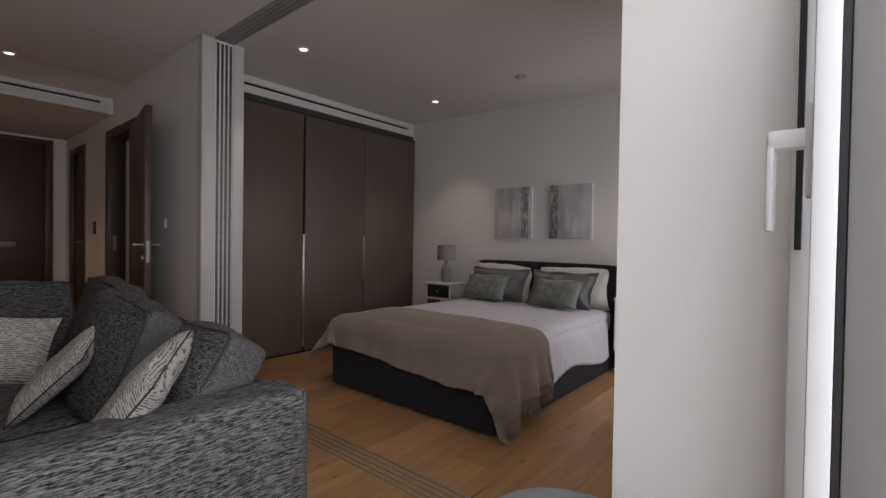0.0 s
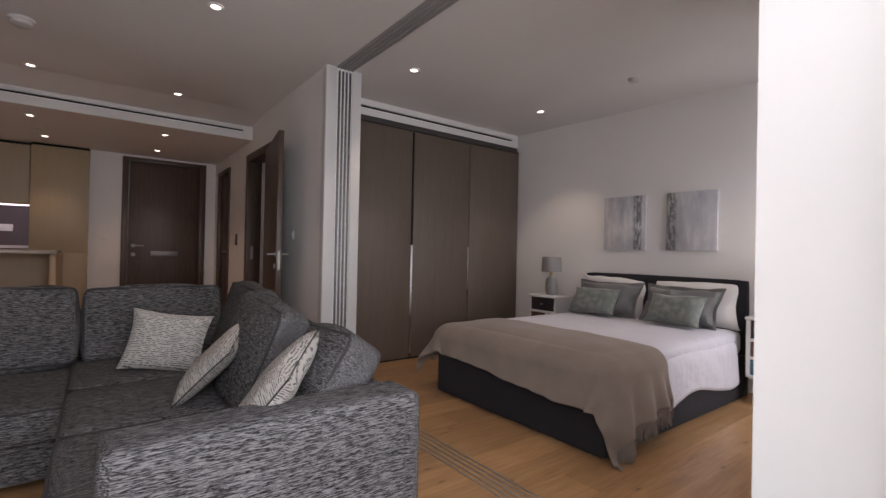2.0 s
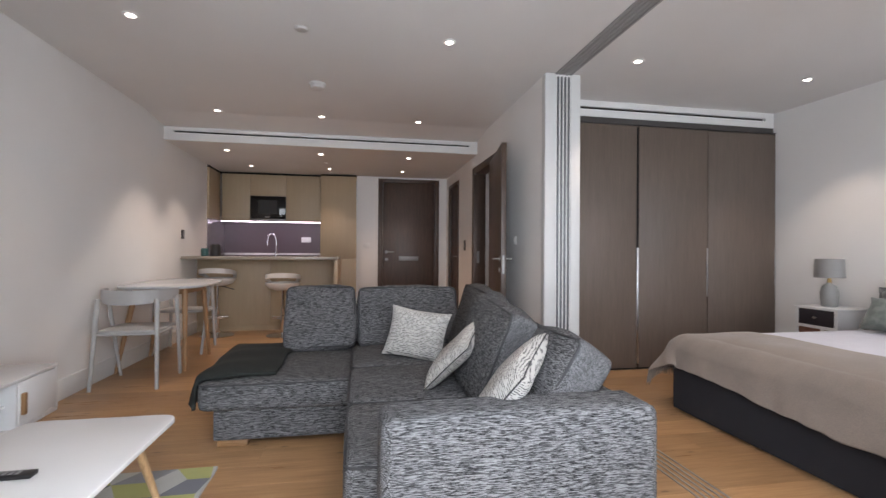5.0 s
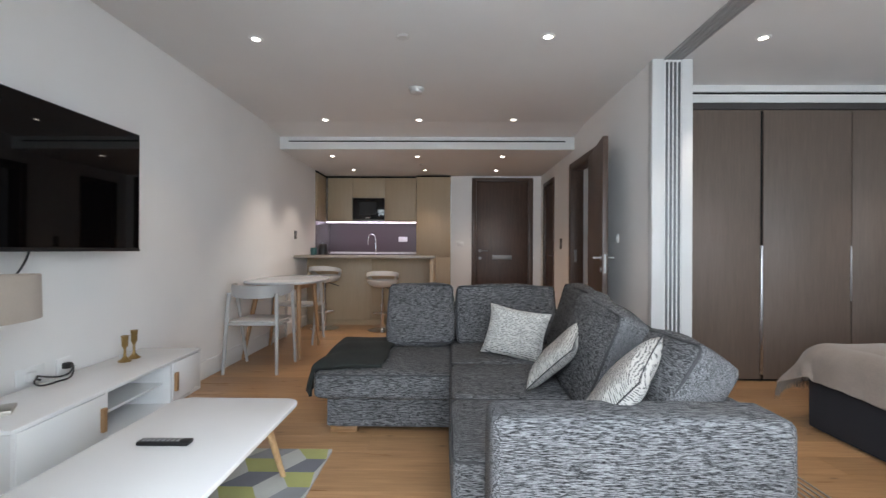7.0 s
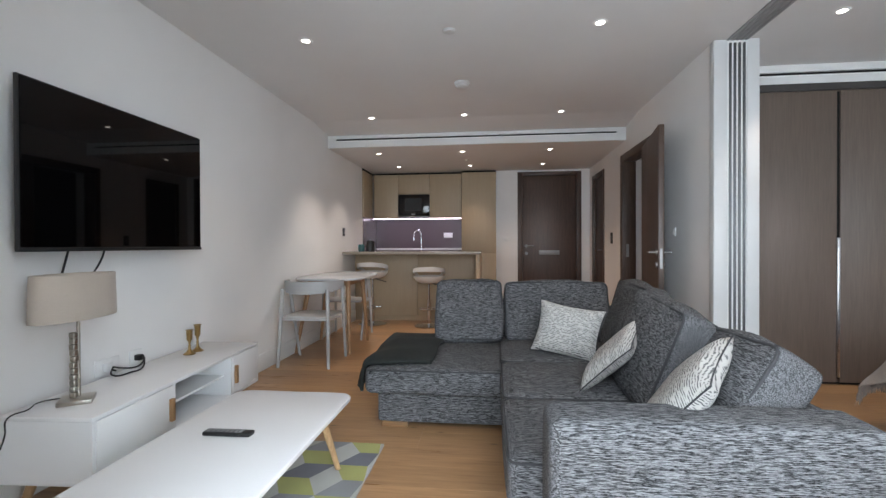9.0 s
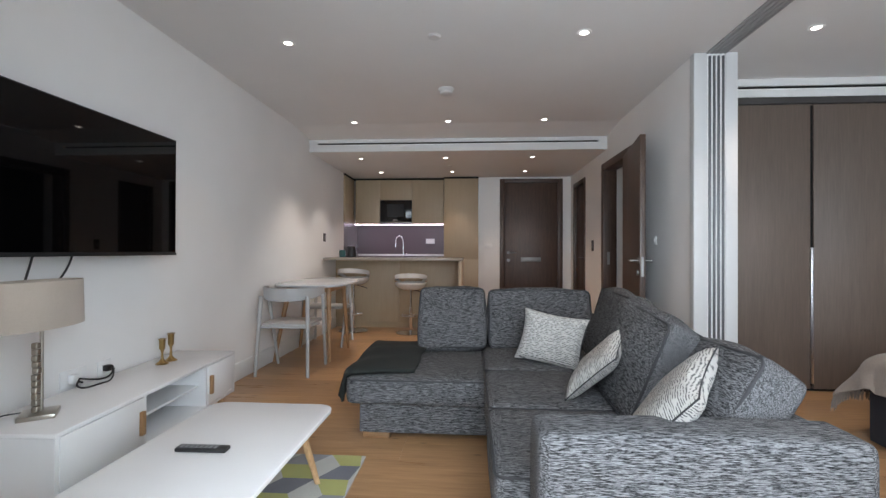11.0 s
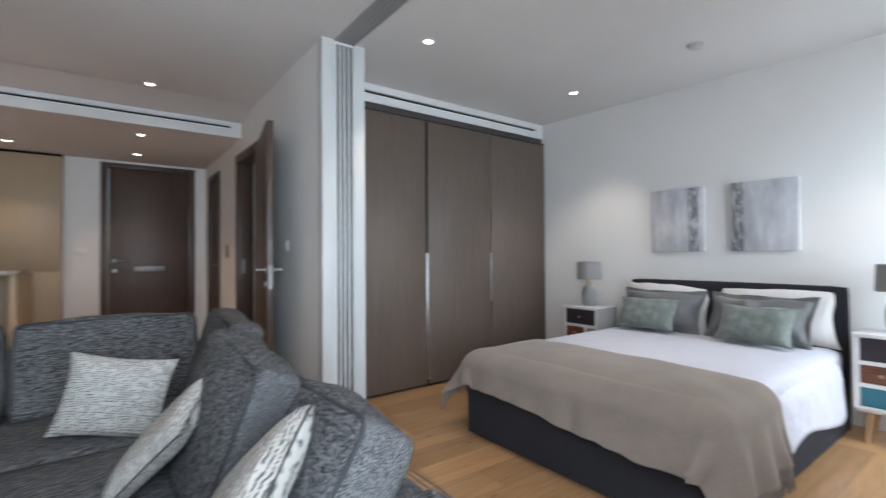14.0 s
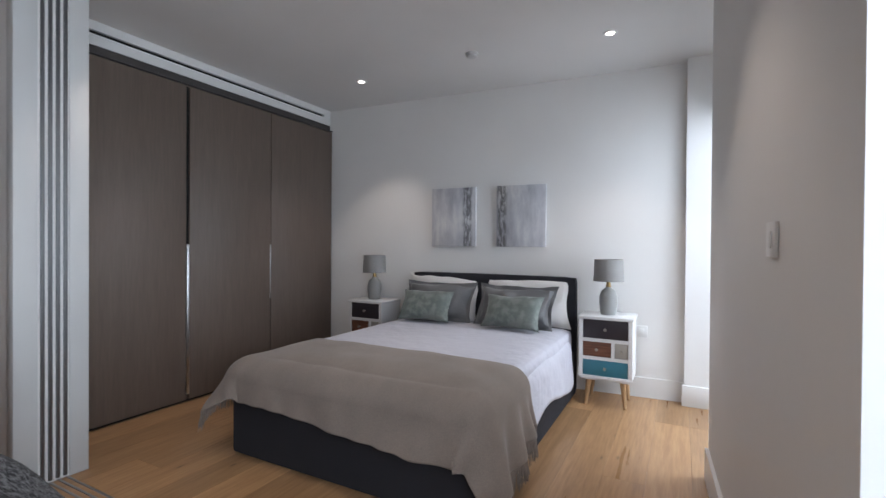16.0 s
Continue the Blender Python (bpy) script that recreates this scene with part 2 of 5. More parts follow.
DRAWER_GREY = painted("stone_drawer", (0.40, 0.37, 0.33), 0.5, 0.02)
BUTTON = mat("grey_button", (0.22, 0.22, 0.225), 0.5)
GLASS = mat("clear_glass", (0.95, 0.98, 0.98), 0.02, Transmission_Weight=1.0, IOR=1.45)
# dark brown stands in for the shade of rooms without lamps
ROOM_SHADE = painted("painted_room_shade", (0.13, 0.11, 0.10), 0.7)


def glow(name, color, strength):
    m = mat(name, color, 0.5)
    b = m.node_tree.nodes["Principled BSDF"]
    b.inputs["Emission Color"].default_value = (*color, 1)
    b.inputs["Emission Strength"].default_value = strength
    return m


LENS = glow("downlight_lens", (1.0, 0.93, 0.84), 14)
LED = glow("led_strip", (0.90, 0.80, 1.0), 5)
# grey that paints in a reflection at the casement
REFLECTION_GREY = painted("painted_glass_reflection", (0.22, 0.21, 0.21), 0.4, 0.01)


# ---- shapes ----
def box(x0, y0, z0, x1, y1, z1, bevel=0.0, seg=2, bm=None):
    one = bmesh.new()
    bmesh.ops.create_cube(one, size=1, matrix=Matrix.LocRotScale(((x0 + x1) / 2, (y0 + y1) / 2, (z0 + z1) / 2), None, (abs(x1 - x0), abs(y1 - y0), abs(z1 - z0))))
    if bevel:
        bmesh.ops.bevel(one, geom=one.edges[:], offset=bevel, segments=seg, profile=0.5, affect="EDGES")
    return join(bm, one)


def join(bm, one):
    """Adds the mesh of one to bm."""
    if bm is None:
        return one
    me = bpy.data.meshes.new("scrap")
    one.to_mesh(me)
    one.free()
    bm.from_mesh(me)
    bpy.data.meshes.remove(me)
    return bm


def rod(a, b, r0, r1=None, seg=16, bm=None, caps=True):
    a, b = Vector(a), Vector(b)
    r1 = r0 if r1 is None else r1
    one = bmesh.new()
    bmesh.ops.create_cone(one, cap_ends=caps, segments=seg, radius1=r0, radius2=r1, depth=(b - a).length,
                          matrix=Matrix.Translation((a + b) / 2) @ (b - a).to_track_quat("Z", "Y").to_matrix().to_4x4())
    return join(bm, one)


def lathe(profile, seg=32, center=(0, 0), bm=None):
    """A turned shape from (radius, height) pairs."""
    one = bmesh.new()
    rings = []
    for r, z in profile:
        if r < 1e-5:
            rings.append([one.verts.new((center[0], center[1], z))])
        else:
            rings.append([one.verts.new((center[0] + r * math.cos(2 * math.pi * k / seg), center[1] + r * math.sin(2 * math.pi * k / seg), z)) for k in range(seg)])
    for a, b in zip(rings, rings[1:]):
        for k in range(seg):
            j = (k + 1) % seg
            if len(a) == 1 and len(b) > 1:
                one.faces.new((a[0], b[k], b[j]))
            elif len(b) == 1 and len(a) > 1:
                one.faces.new((a[k], a[j], b[0]))
            elif len(a) > 1:
                one.faces.new((a[k], a[j], b[j], b[k]))
    bmesh.ops.recalc_face_normals(one, faces=one.faces[:])
    return join(bm, one)


def soft(sx, sy, sz, r=0.05, n=12, puff=0.0, lump=0.0, seed=0, center=(0, 0, 0), bm=None, sag=0.0):
    """A rounded, puffed-up block: cushions, mattresses, upholstery."""
    one = bmesh.new()
    h = Vector((sx / 2, sy / 2, sz / 2))
    r = min(r, *h)
    bmesh.ops.create_cube(one, size=2)
    bmesh.ops.subdivide_edges(one, edges=one.edges[:], cuts=n - 1, use_grid_fill=True)
    for v in one.verts:
        p = Vector([c * k for c, k in zip(v.co, h)])
        # crowd the grid towards the edges so that the rounding stays smooth
        p = Vector([math.copysign(k * (1 - (1 - abs(c) / k) ** 1.35), c) for c, k in zip(p, h)])
        inner = Vector([max(-(k - r), min(k - r, c)) for c, k in zip(p, h)])
        d = p - inner
        q = inner + (d.normalized() * r if d.length > 1e-6 else d)
        fx, fy, fz = (1 - min(1, abs(q.x) / h.x) ** 2), (1 - min(1, abs(q.y) / h.y) ** 2), (1 - min(1, abs(q.z) / h.z) ** 2)
        q.z += math.copysign(puff * fx * fy, q.z) if abs(q.z) > 1e-6 else 0
        q.y += math.copysign(puff * 0.5 * fx * fz, q.y)
        q.x += math.copysign(puff * 0.5 * fy * fz, q.x)
        if sag and q.z > 0:
            q.z -= sag * fx
        if lump:
            q += noise.noise_vector(q * 5 + Vector((seed * 7.1, seed * 3.3, 0))) * lump
        v.co = q + Vector(center)
    return join(bm, one)


def pillow(w, h, d, n=18, pinch=0.06, lump=0.012, seed=0):
    """A knife-edge cushion standing in the local xz plane, thickness along y, foot at z = 0."""
    one = bmesh.new()
    rows = {}
    for side in (1, -1):
        for i in range(n + 1):
            for j in range(n + 1):
                u, v = 2 * i / n - 1, 2 * j / n - 1
                edge = i in (0, n) or j in (0, n)
                if edge and side == -1:
                    rows[side, i, j] = rows[1, i, j]
                    continue
                t = ((1 - u ** 4) * (1 - v ** 4)) ** 0.55
                x = u * w / 2 * (1 - pinch * (1 - v * v) * abs(u))
                z = v * h / 2 * (1 - pinch * (1 - u * u) * abs(v))
                p = Vector((x, side * d / 2 * t, z))
                p += noise.noise_vector(p * 6 + Vector((seed * 5.7, 0, seed))) * lump * (0.3 if edge else 1)
                rows[side, i, j] = one.verts.new(p + Vector((0, 0, h / 2)))
    for side in (1, -1):
        for i in range(n):
            for j in range(n):
                f = [rows[side, i, j], rows[side, i + 1, j], rows[side, i + 1, j + 1], rows[side, i, j + 1]]
                one.faces.new(f if side == -1 else f[::-1])
    return one


def tube(pts, r, closed=True, seg=6):
    """One round cord along a line of points."""
    one = bmesh.new()
    pts = [Vector(p) for p in pts]
    n = len(pts)
    rings = []
    for k in range(n):
        a = pts[k - 1] if closed or k else pts[k]
        b = pts[(k + 1) % n] if closed or k < n - 1 else pts[k]
        t = (b - a).normalized()
        side = t.cross(Vector((0.31, 0.87, 0.38))).normalized()
        up = t.cross(side)
        rings.append([one.verts.new(pts[k] + (side * math.cos(6.2832 * i / seg) + up * math.sin(6.2832 * i / seg)) * r) for i in range(seg)])
    for k in range(n if closed else n - 1):
        a, b = rings[k], rings[(k + 1) % n]
        for i in range(seg):
            one.faces.new((a[i], a[(i + 1) % seg], b[(i + 1) % seg], b[i]))
    return one


def piping_bm(w, h, pinch=0.06, r=0.003):
    """Cord round the edge of a pillow of that size."""
    pts = []
    for k in range(48):
        s = k / 48 * 4
        e, f = int(s), 2 * (s - int(s)) - 1
        u, v = ((f, -1), (1, f), (-f, 1), (-1, -f))[e]
        pts.append(Vector((u * w / 2 * (1 - pinch * (1 - v * v) * abs(u)), 0, v * h / 2 * (1 - pinch * (1 - u * u) * abs(v)) + h / 2)))
    return tube(pts, r)


def plate(outline, z0, z1, bevel=0.0):
    """A flat slab from an outline of (x, y) corners."""
    one = bmesh.new()
    f = one.faces.new([one.verts.new((x, y, z0)) for x, y in outline])
    top = bmesh.ops.extrude_face_region(one, geom=[f])
    bmesh.ops.translate(one, verts=[v for v in top["geom"] if isinstance(v, bmesh.types.BMVert)], vec=(0, 0, z1 - z0))
    bmesh.ops.recalc_face_normals(one, faces=one.faces[:])
    if bevel:
        bmesh.ops.bevel(one, geom=[e for e in one.edges if abs(e.verts[0].co.z - e.verts[1].co.z) < 1e-6], offset=bevel, segments=3, profile=0.5, affect="EDGES")
    return one


def round_rect(x0, y0, x1, y1, r, seg=8):
    pts = []
    for cx, cy, a in ((x1 - r, y1 - r, 0), (x0 + r, y1 - r, 90), (x0 + r, y0 + r, 180), (x1 - r, y0 + r, 270)):
        pts += [(cx + r * math.cos(radians(a + 90 * k / seg)), cy + r * math.sin(radians(a + 90 * k / seg))) for k in range(seg + 1)]
    return pts


def part(name, bm, material, parent, label="", smooth=True, at=None):
    """Links a bmesh as one mesh object under a thing or a part."""
    me = bpy.data.meshes.new(name)
    bm.to_mesh(me)
    bm.free()
    me.materials.append(material)
    if smooth:
        me.shade_smooth()
        me.set_sharp_from_angle(angle=radians(38))
    ob = new(name, me)
    ob.parent = parent
    if at is not None:
        ob.matrix_basis = at
    if label:
        tagged(ob, label)
    return ob


def thing(name, m, label, category, group="", kind=""):
    """An empty at the base of a thing, whose parts are built in its own axes."""
    ob = new(name)
    ob.empty_display_size = 0.1
    ob.matrix_basis = m if isinstance(m, Matrix) else Matrix.Translation(m)
    return tagged(ob, label, category, group, kind)


def setting(name, bm, material, label, category, smooth=True):
    ob = part(name, bm, material, None, label, smooth)
    return tagged(ob, label, category, "", "structure")


# ---- the rooms ----
H, KH = 2.5, 2.30            # ceiling heights: rooms, kitchen and hall
Y0, Y1, Y2, YB = -0.03, 3.52, 3.80, 6.40   # TV wall, two faces of the dividing wall, bed wall
XJ, XW, XK, XE = -2.513, -3.0, -4.62, -6.6   # jamb, wardrobe front, bulkhead, entrance wall
XG = 0.98                    # window line

setting("floor_base", box(-7.6, -0.75, -0.2, 1.3, 6.7, -0.012), GAP, "dark screed below the oak planks", "floor", False)
setting("wall_tv", box(-7.3, Y0 - 0.2, -0.1, 1.2, Y0, H), WALL, "white painted wall behind the television", "wall", False)
divide = thing("wall_dividing", (0, Y1, 0), "white painted dividing wall with two door openings", "wall", kind="structure")
for x0, x1, z0 in ((XJ, -3.86, 0), (-3.86, -4.74, 2.09), (-4.74, -5.70, 0), (-5.70, -6.30, 2.09), (-6.30, -7.3, 0)):
    part("wall_section", box(x0, 0, z0, x1, Y2 - Y1, H), WALL, divide, smooth=False)
setting("wall_bed", plate([(-3.7, 6.14), (0.2, YB), (1.2, YB), (1.2, YB + 0.2), (-3.7, YB + 0.2)], -0.1, H), WALL, "white painted wall behind the bed", "wall", False)
setting("wall_pier_bed", box(0.17, YB - 0.09, -0.05, 1.2, YB, H), WALL, "white painted pier beside the bedroom window", "wall", False)
bm = box(XE, 2.05, 0, XE - 0.2, 2.42, KH + 0.1)
box(XE, 3.36, 0, XE - 0.2, Y1, KH + 0.1, bm=bm)
box(XE, 2.42, 2.26, XE - 0.2, 3.36, KH + 0.1, bm=bm)
setting("wall_entrance", bm, WALL, "white painted wall round the entrance door", "wall", False)
setting("wall_kitchen_back", box(-6.98, Y0 - 0.4, 0, -7.2, 2.04, KH + 0.1), WALL, "white wall behind the kitchen units", "wall", False)
setting("wall_wardrobe_back", box(-3.65, Y2, 0, -3.8, YB, H), WALL, "plain wall behind the wardrobe", "wall", False)
# thick pier between the two windows; its bedroom face splays slightly
setting("wall_pier_windows", plate([(0.37, 3.45), (0.27, 5.2), (1.2, 5.2), (1.2, 3.45)], -0.05, H), WALL, "white painted pier between the two windows", "wall", False)
setting("wall_pier_tv", box(0.37, Y0, -0.05, 1.2, 1.435, H), WALL, "white painted pier beside the living-room window", "wall", False)
bm = box(XK, Y0 - 0.2, H, 1.3, YB + 0.2, H + 0.15)
box(-3.9, Y2, H, XK, YB + 0.2, H + 0.15, bm=bm)
setting("ceiling", bm, CEIL, "white painted plaster ceiling", "ceiling", False)
setting("ceiling_kitchen", box(-7.3, Y0 - 0.2, KH, XK - 0.024, Y2, KH + 0.045), CEIL, "lower white ceiling over the kitchen and hall", "ceiling", False)
setting("wall_end_north", box(1.14, Y0 - 0.2, -0.1, 1.3, 1.47, H), WALL, "outer wall", "wall", False)


def bulkhead(name, x, y0, y1, zb, zt, z0, z1, label):
    """A shallow bulkhead with a recessed black air slot."""
    ob = thing(name, (x, y0, zb), label, "bulkhead", kind="structure")
    w = y1 - y0
    zt -= zb
    s0, s1 = z0 - zb, z1 - zb
    part("fascia", box(-0.022, 0, 0, 0, w, s0), FASCIA, ob, smooth=False)
    part("fascia", box(-0.022, 0, s1, 0, w, zt), FASCIA, ob, smooth=False)
    part("end_cap", box(-0.022, 0, s0, 0, 0.1, s1), FASCIA, ob, smooth=False)
    part("end_cap", box(-0.022, w - 0.1, s0, 0, w, s1), FASCIA, ob, smooth=False)
    part("slot_lip", box(-0.02, 0.1, s0 - 0.012, 0.004, w - 0.1, s0 - 0.002, 0.002), TRIM, ob)
    part("air_slot", box(-0.09, 0.1, s0 - 0.01, -0.03, w - 0.1, s1 + 0.01), GAP, ob, "black linear air slot", False)
    return ob


bulkhead("bulkhead_kitchen", XK, Y0, Y1, KH, 2.449, 2.387, 2.407, "white bulkhead with a black linear air slot")
# the ceiling dips gently to the bulkhead
bm = bmesh.new()
lip = [[bm.verts.new((x, y, z)) for x, z in ((XK + 0.46, H - 0.001), (XK - 0.022, 2.4495), (XK - 0.022, H - 0.001))] for y in (Y0, Y1)]
for k in range(3):
    bm.faces.new((lip[0][k], lip[0][(k + 1) % 3], lip[1][(k + 1) % 3], lip[1][k]))
bm.faces.new(lip[0][::-1])
bm.faces.new(lip[1])
bmesh.ops.recalc_face_normals(bm, faces=bm.faces[:])
setting("ceiling_dip", bm, CEIL, "sloping edge of the ceiling above the bulkhead", "ceiling", False)
bulkhead("bulkhead_wardrobe", XW - 0.04, Y2, YB - 0.22, 2.353, H, 2.42, 2.444, "white bulkhead with a black air slot over the wardrobe")
setting("bulkhead_body_wardrobe", box(XW - 0.6, Y2, 2.353, XW - 0.14, YB, H - 0.002), CEIL, "plaster body of the wardrobe bulkhead", "bulkhead", False)


def baseboard(name, x0, y0, x1, y1):
    setting(name, box(min(x0, x1), min(y0, y1), 0.0, max(x0, x1), max(y0, y1), 0.15, 0.004), TRIM, "white painted skirting board", "baseboard")


baseboard("baseboard_tv", -5.68, Y0, 0.37, Y0 + 0.016)
setting("baseboard_bed", plate([(XW + 0.02, 6.172), (0.17, YB - 0.018), (0.17, YB), (XW + 0.02, 6.19)], 0, 0.15), TRIM, "white painted skirting board", "baseboard", False)
baseboard("baseboard_pier_bed", 0.155, YB - 0.106, 0.95, YB - 0.09)
baseboard("baseboard_dividing", XJ - 0.09, Y1 - 0.016, -3.79, Y1)
baseboard("baseboard_hall", -4.81, Y1 - 0.016, -5.63, Y1)
baseboard("baseboard_entrance", XE, 2.05, XE + 0.016, 2.35)
setting("baseboard_pier", plate([(0.354, 3.45), (0.254, 5.2), (0.27, 5.2), (0.37, 3.45)], 0, 0.15), TRIM, "white painted skirting board", "baseboard", False)

# jambs of the sliding partition, and the panels stacked between them
setting("jamb_living", box(XJ - 0.06, Y1 - 0.012, 0, XJ + 0.006, 3.598, H - 0.002, 0.003), JAMB, "white jamb post of the sliding partition", "trim")
setting("jamb_bedroom", box(XJ - 0.06, 3.722, 0, XJ + 0.006, Y2 + 0.004, H - 0.002, 0.003), JAMB, "white jamb post of the sliding partition", "trim")
partition = thing("sliding_partition", (XJ, 3.66, 0), "stack of four aluminium-edged sliding panels pushed open", "partition")
for k in range(4):
    y = -0.045 + k * 0.03
    panel = part("panel", box(-0.9, y - 0.009, 0.014, -0.021, y + 0.009, H - 0.03), WALL, partition, smooth=False)
    part("edge_profile", box(-0.02, y - 0.007, 0.013, 0.012, y + 0.007, H - 0.026, 0.002), EDGE, panel, "grey aluminium edge profile")
# solid black block stands in for the shade between the panels
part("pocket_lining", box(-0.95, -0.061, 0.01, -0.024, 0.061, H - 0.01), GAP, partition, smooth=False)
ctrack = thing("ceiling_track", (XJ, 3.66, H), "grey aluminium four-groove ceiling track for the sliding panels", "track", kind="structure")
for k in range(5):
    y = -0.06 + k * 0.03
    part("rail", box(0.0, y - 0.008, -0.010, 2.88, y + 0.008, -0.0005), TRACK, ctrack, smooth=False)
part("track_bed", box(0.0, -0.064, -0.004, 2.88, 0.066, -0.001), TRACK, ctrack, smooth=False)
ftrack = thing("floor_track", (XJ, 3.645, 0), "thin aluminium guide rails let into the oak floor", "track", kind="structure")
for k in range(5):
    y = -0.068 + k * 0.034
    part("rail", box(-0.05, y - 0.0055, -0.008, 2.87, y + 0.0055, 0.0035, 0.001), ALU, ftrack)


# ---- windows ----
def window(name, y0, y1, label):
    ob = thing(name, (XG, y0, 0), label, "window", kind="structure")
    w = y1 - y0
    for a, b, c, d in ((0, 0.07, 0.0, 2.46), (w - 0.07, w, 0.0, 2.46)):
        part("window_frame", box(-0.03, a, c, 0.06, b, d, 0.004), FRAME_WHITE, ob)
    part("window_frame", box(-0.03, 0.07, 0.0, 0.06, w - 0.07, 0.08, 0.004), FRAME_WHITE, ob)
    part("window_frame", box(-0.03, 0.07, 2.38, 0.06, w - 0.07, 2.46, 0.004), FRAME_WHITE, ob)
    pane = part("pane", box(0.012, 0.07, 0.08, 0.022, w - 0.07, 2.38), GLASS, ob, smooth=False)
    pane.visible_shadow = False
    part("head", box(-0.03, 0, 2.46, 0.2, w, 2.56), FRAME_WHITE, ob, smooth=False)
    return ob


win = window("window_1", 1.435, 3.45, "tall white-framed living-room window beside the pier")
window("window_2", 5.2, YB - 0.09, "tall white-framed bedroom window")
# the casement at the pier stands proud, with its lever handle and black gaskets
part("outer_frame", box(-0.225, 1.935, 0.02, -0.031, 2.013, 2.455, 0.006), FRAME_WHITE, win)
part("gasket", box(-0.216, 1.895, 1.08, -0.205, 1.934, 2.44), RUBBER, win, "black rubber gasket", False)
sash = part("sash_frame", box(-0.183, 1.435, 0.03, -0.158, 1.535, 2.44, 0.004), FRAME_WHITE, win)
part("stile", box(-0.183, 1.835, 0.03, -0.145, 1.895, 2.44, 0.004), FRAME_WHITE, sash)
part("gasket", box(-0.157, 1.440, 0.03, -0.150, 1.505, 2.44), RUBBER, sash, "black rubber gasket", False)
# grey block stands in for the room mirrored in the glass
part("stile_core", box(-0.149, 1.445, 0.03, -0.06, 1.515, 2.44, 0.003), REFLECTION_GREY, sash)
part("rail", box(-0.183, 1.535, 0.03, -0.145, 1.835, 0.11, 0.004), FRAME_WHITE, sash)
part("rail", box(-0.183, 1.535, 2.36, -0.145, 1.835, 2.44, 0.004), FRAME_WHITE, sash)
sash_pane = part("pane", box(-0.168, 1.535, 0.11, -0.16, 1.835, 2.36), GLASS, sash, smooth=False)
sash_pane.visible_shadow = False
handle = part("handle", box(-0.232, 1.480, 1.105, -0.222, 1.510, 1.235, 0.005), FRAME_WHITE, win, "white lever handle")
part("handle_neck", box(-0.232, 1.480, 1.215, -0.184, 1.510, 1.24, 0.005), FRAME_WHITE, handle)
part("handle_plate", box(-0.19, 1.475, 1.15, -0.183, 1.515, 1.27, 0.003), FRAME_WHITE, handle)


# ---- doors ----
def lever(parent, m, side=1):
    """A lever handle with its rose; local x across the door, y out of it."""
    h = part("door_handle", rod((0, 0, 0), (0, side * 0.05, 0), 0.009), STEEL, parent, "brushed steel lever handle", at=m)
    part("lever", rod((0, side * 0.05, 0), (0.12, side * 0.05, 0), 0.009), STEEL, h)
    part("rose", rod((0, 0, 0), (0, side * 0.008, 0), 0.026, seg=24), STEEL, h)
    return h


# entrance door, closed
d1 = thing("door_1", (XE, 2.42, 0), "closed dark walnut entrance door with a steel letter plate", "door", kind="structure")
part("door_frame", box(-0.12, -0.03, 0, 0.02, 0.045, 2.27, 0.003), DOOR_WOOD, d1)
part("door_frame", box(-0.12, 0.895, 0, 0.02, 0.97, 2.27, 0.003), DOOR_WOOD, d1)
part("door_frame", box(-0.12, 0.045, 2.215, 0.02, 0.895, 2.27, 0.003), DOOR_WOOD, d1)
part("leaf", box(-0.06, 0.05, 0.006, -0.005, 0.89, 2.21, 0.002), DOOR_WOOD, d1)
lever(d1, pose(-0.005, 0.11, 1.08, 0, 0, 90) @ pose(0, 0, 0, 0, 0, 0), -1)
part("keyhole_rose", rod((-0.005, 0.11, 0.96), (0.008, 0.11, 0.96), 0.026, seg=24), STEEL, d1, "steel lock rose")
letter = part("letter_plate", box(-0.005, 0.31, 0.94, 0.012, 0.63, 1.01, 0.004), STEEL, d1, "brushed steel letter plate")
part("flap", box(0.012, 0.33, 0.952, 0.018, 0.61, 0.998, 0.002), STEEL, letter)

# hall cupboard door, closed
d2 = thing("door_2", (-6.30, Y1, 0), "closed dark walnut cupboard door in the hall", "door", kind="structure")
part("door_frame", box(-0.06, -0.014, 0, 0.01, 0.10, 2.14, 0.003), DOOR_WOOD, d2)
part("door_frame", box(0.59, -0.014, 0, 0.66, 0.10, 2.14, 0.003), DOOR_WOOD, d2)
part("door_frame", box(0.01, -0.014, 2.08, 0.59, 0.10, 2.14, 0.003), DOOR_WOOD, d2)
part("leaf", box(0.013, 0.02, 0.006, 0.587, 0.06, 2.077, 0.002), DOOR_WOOD, d2)
lever(d2, pose(0.52, 0.02, 1.02, 0, 0, 180), 1)

# bathroom door, folded back against the wall
d3 = thing("door_3", (-4.74, Y1, 0), "open dark walnut bathroom door folded back beside the wall", "door", kind="structure")
part("door_frame", box(-0.07, -0.016, 0, 0.02, 0.14, 2.15, 0.003), DOOR_WOOD, d3)
part("door_frame", box(0.86, -0.016, 0, 0.95, 0.14, 2.15, 0.003), DOOR_WOOD, d3)
part("door_frame", box(0.02, -0.016, 2.07, 0.86, 0.14, 2.15, 0.003), DOOR_WOOD, d3)
part("strike_plate", box(0.02, 0.03, 0.95, 0.024, 0.06, 1.10), STEEL, d3, "steel strike plate")
hinge = Matrix.Translation((0.882, -0.045, 0)) @ pose(0, 0, 0, 0, 0, -9.5)
leaf = part("leaf", box(0, -0.022, 0.008, 0.90, 0.022, 2.05, 0.002), DOOR_WOOD, d3, at=hinge)
part("lock_plate", box(0.899, -0.009, 0.90, 0.9015, 0.009, 1.06), STEEL, leaf, "steel lock plate")
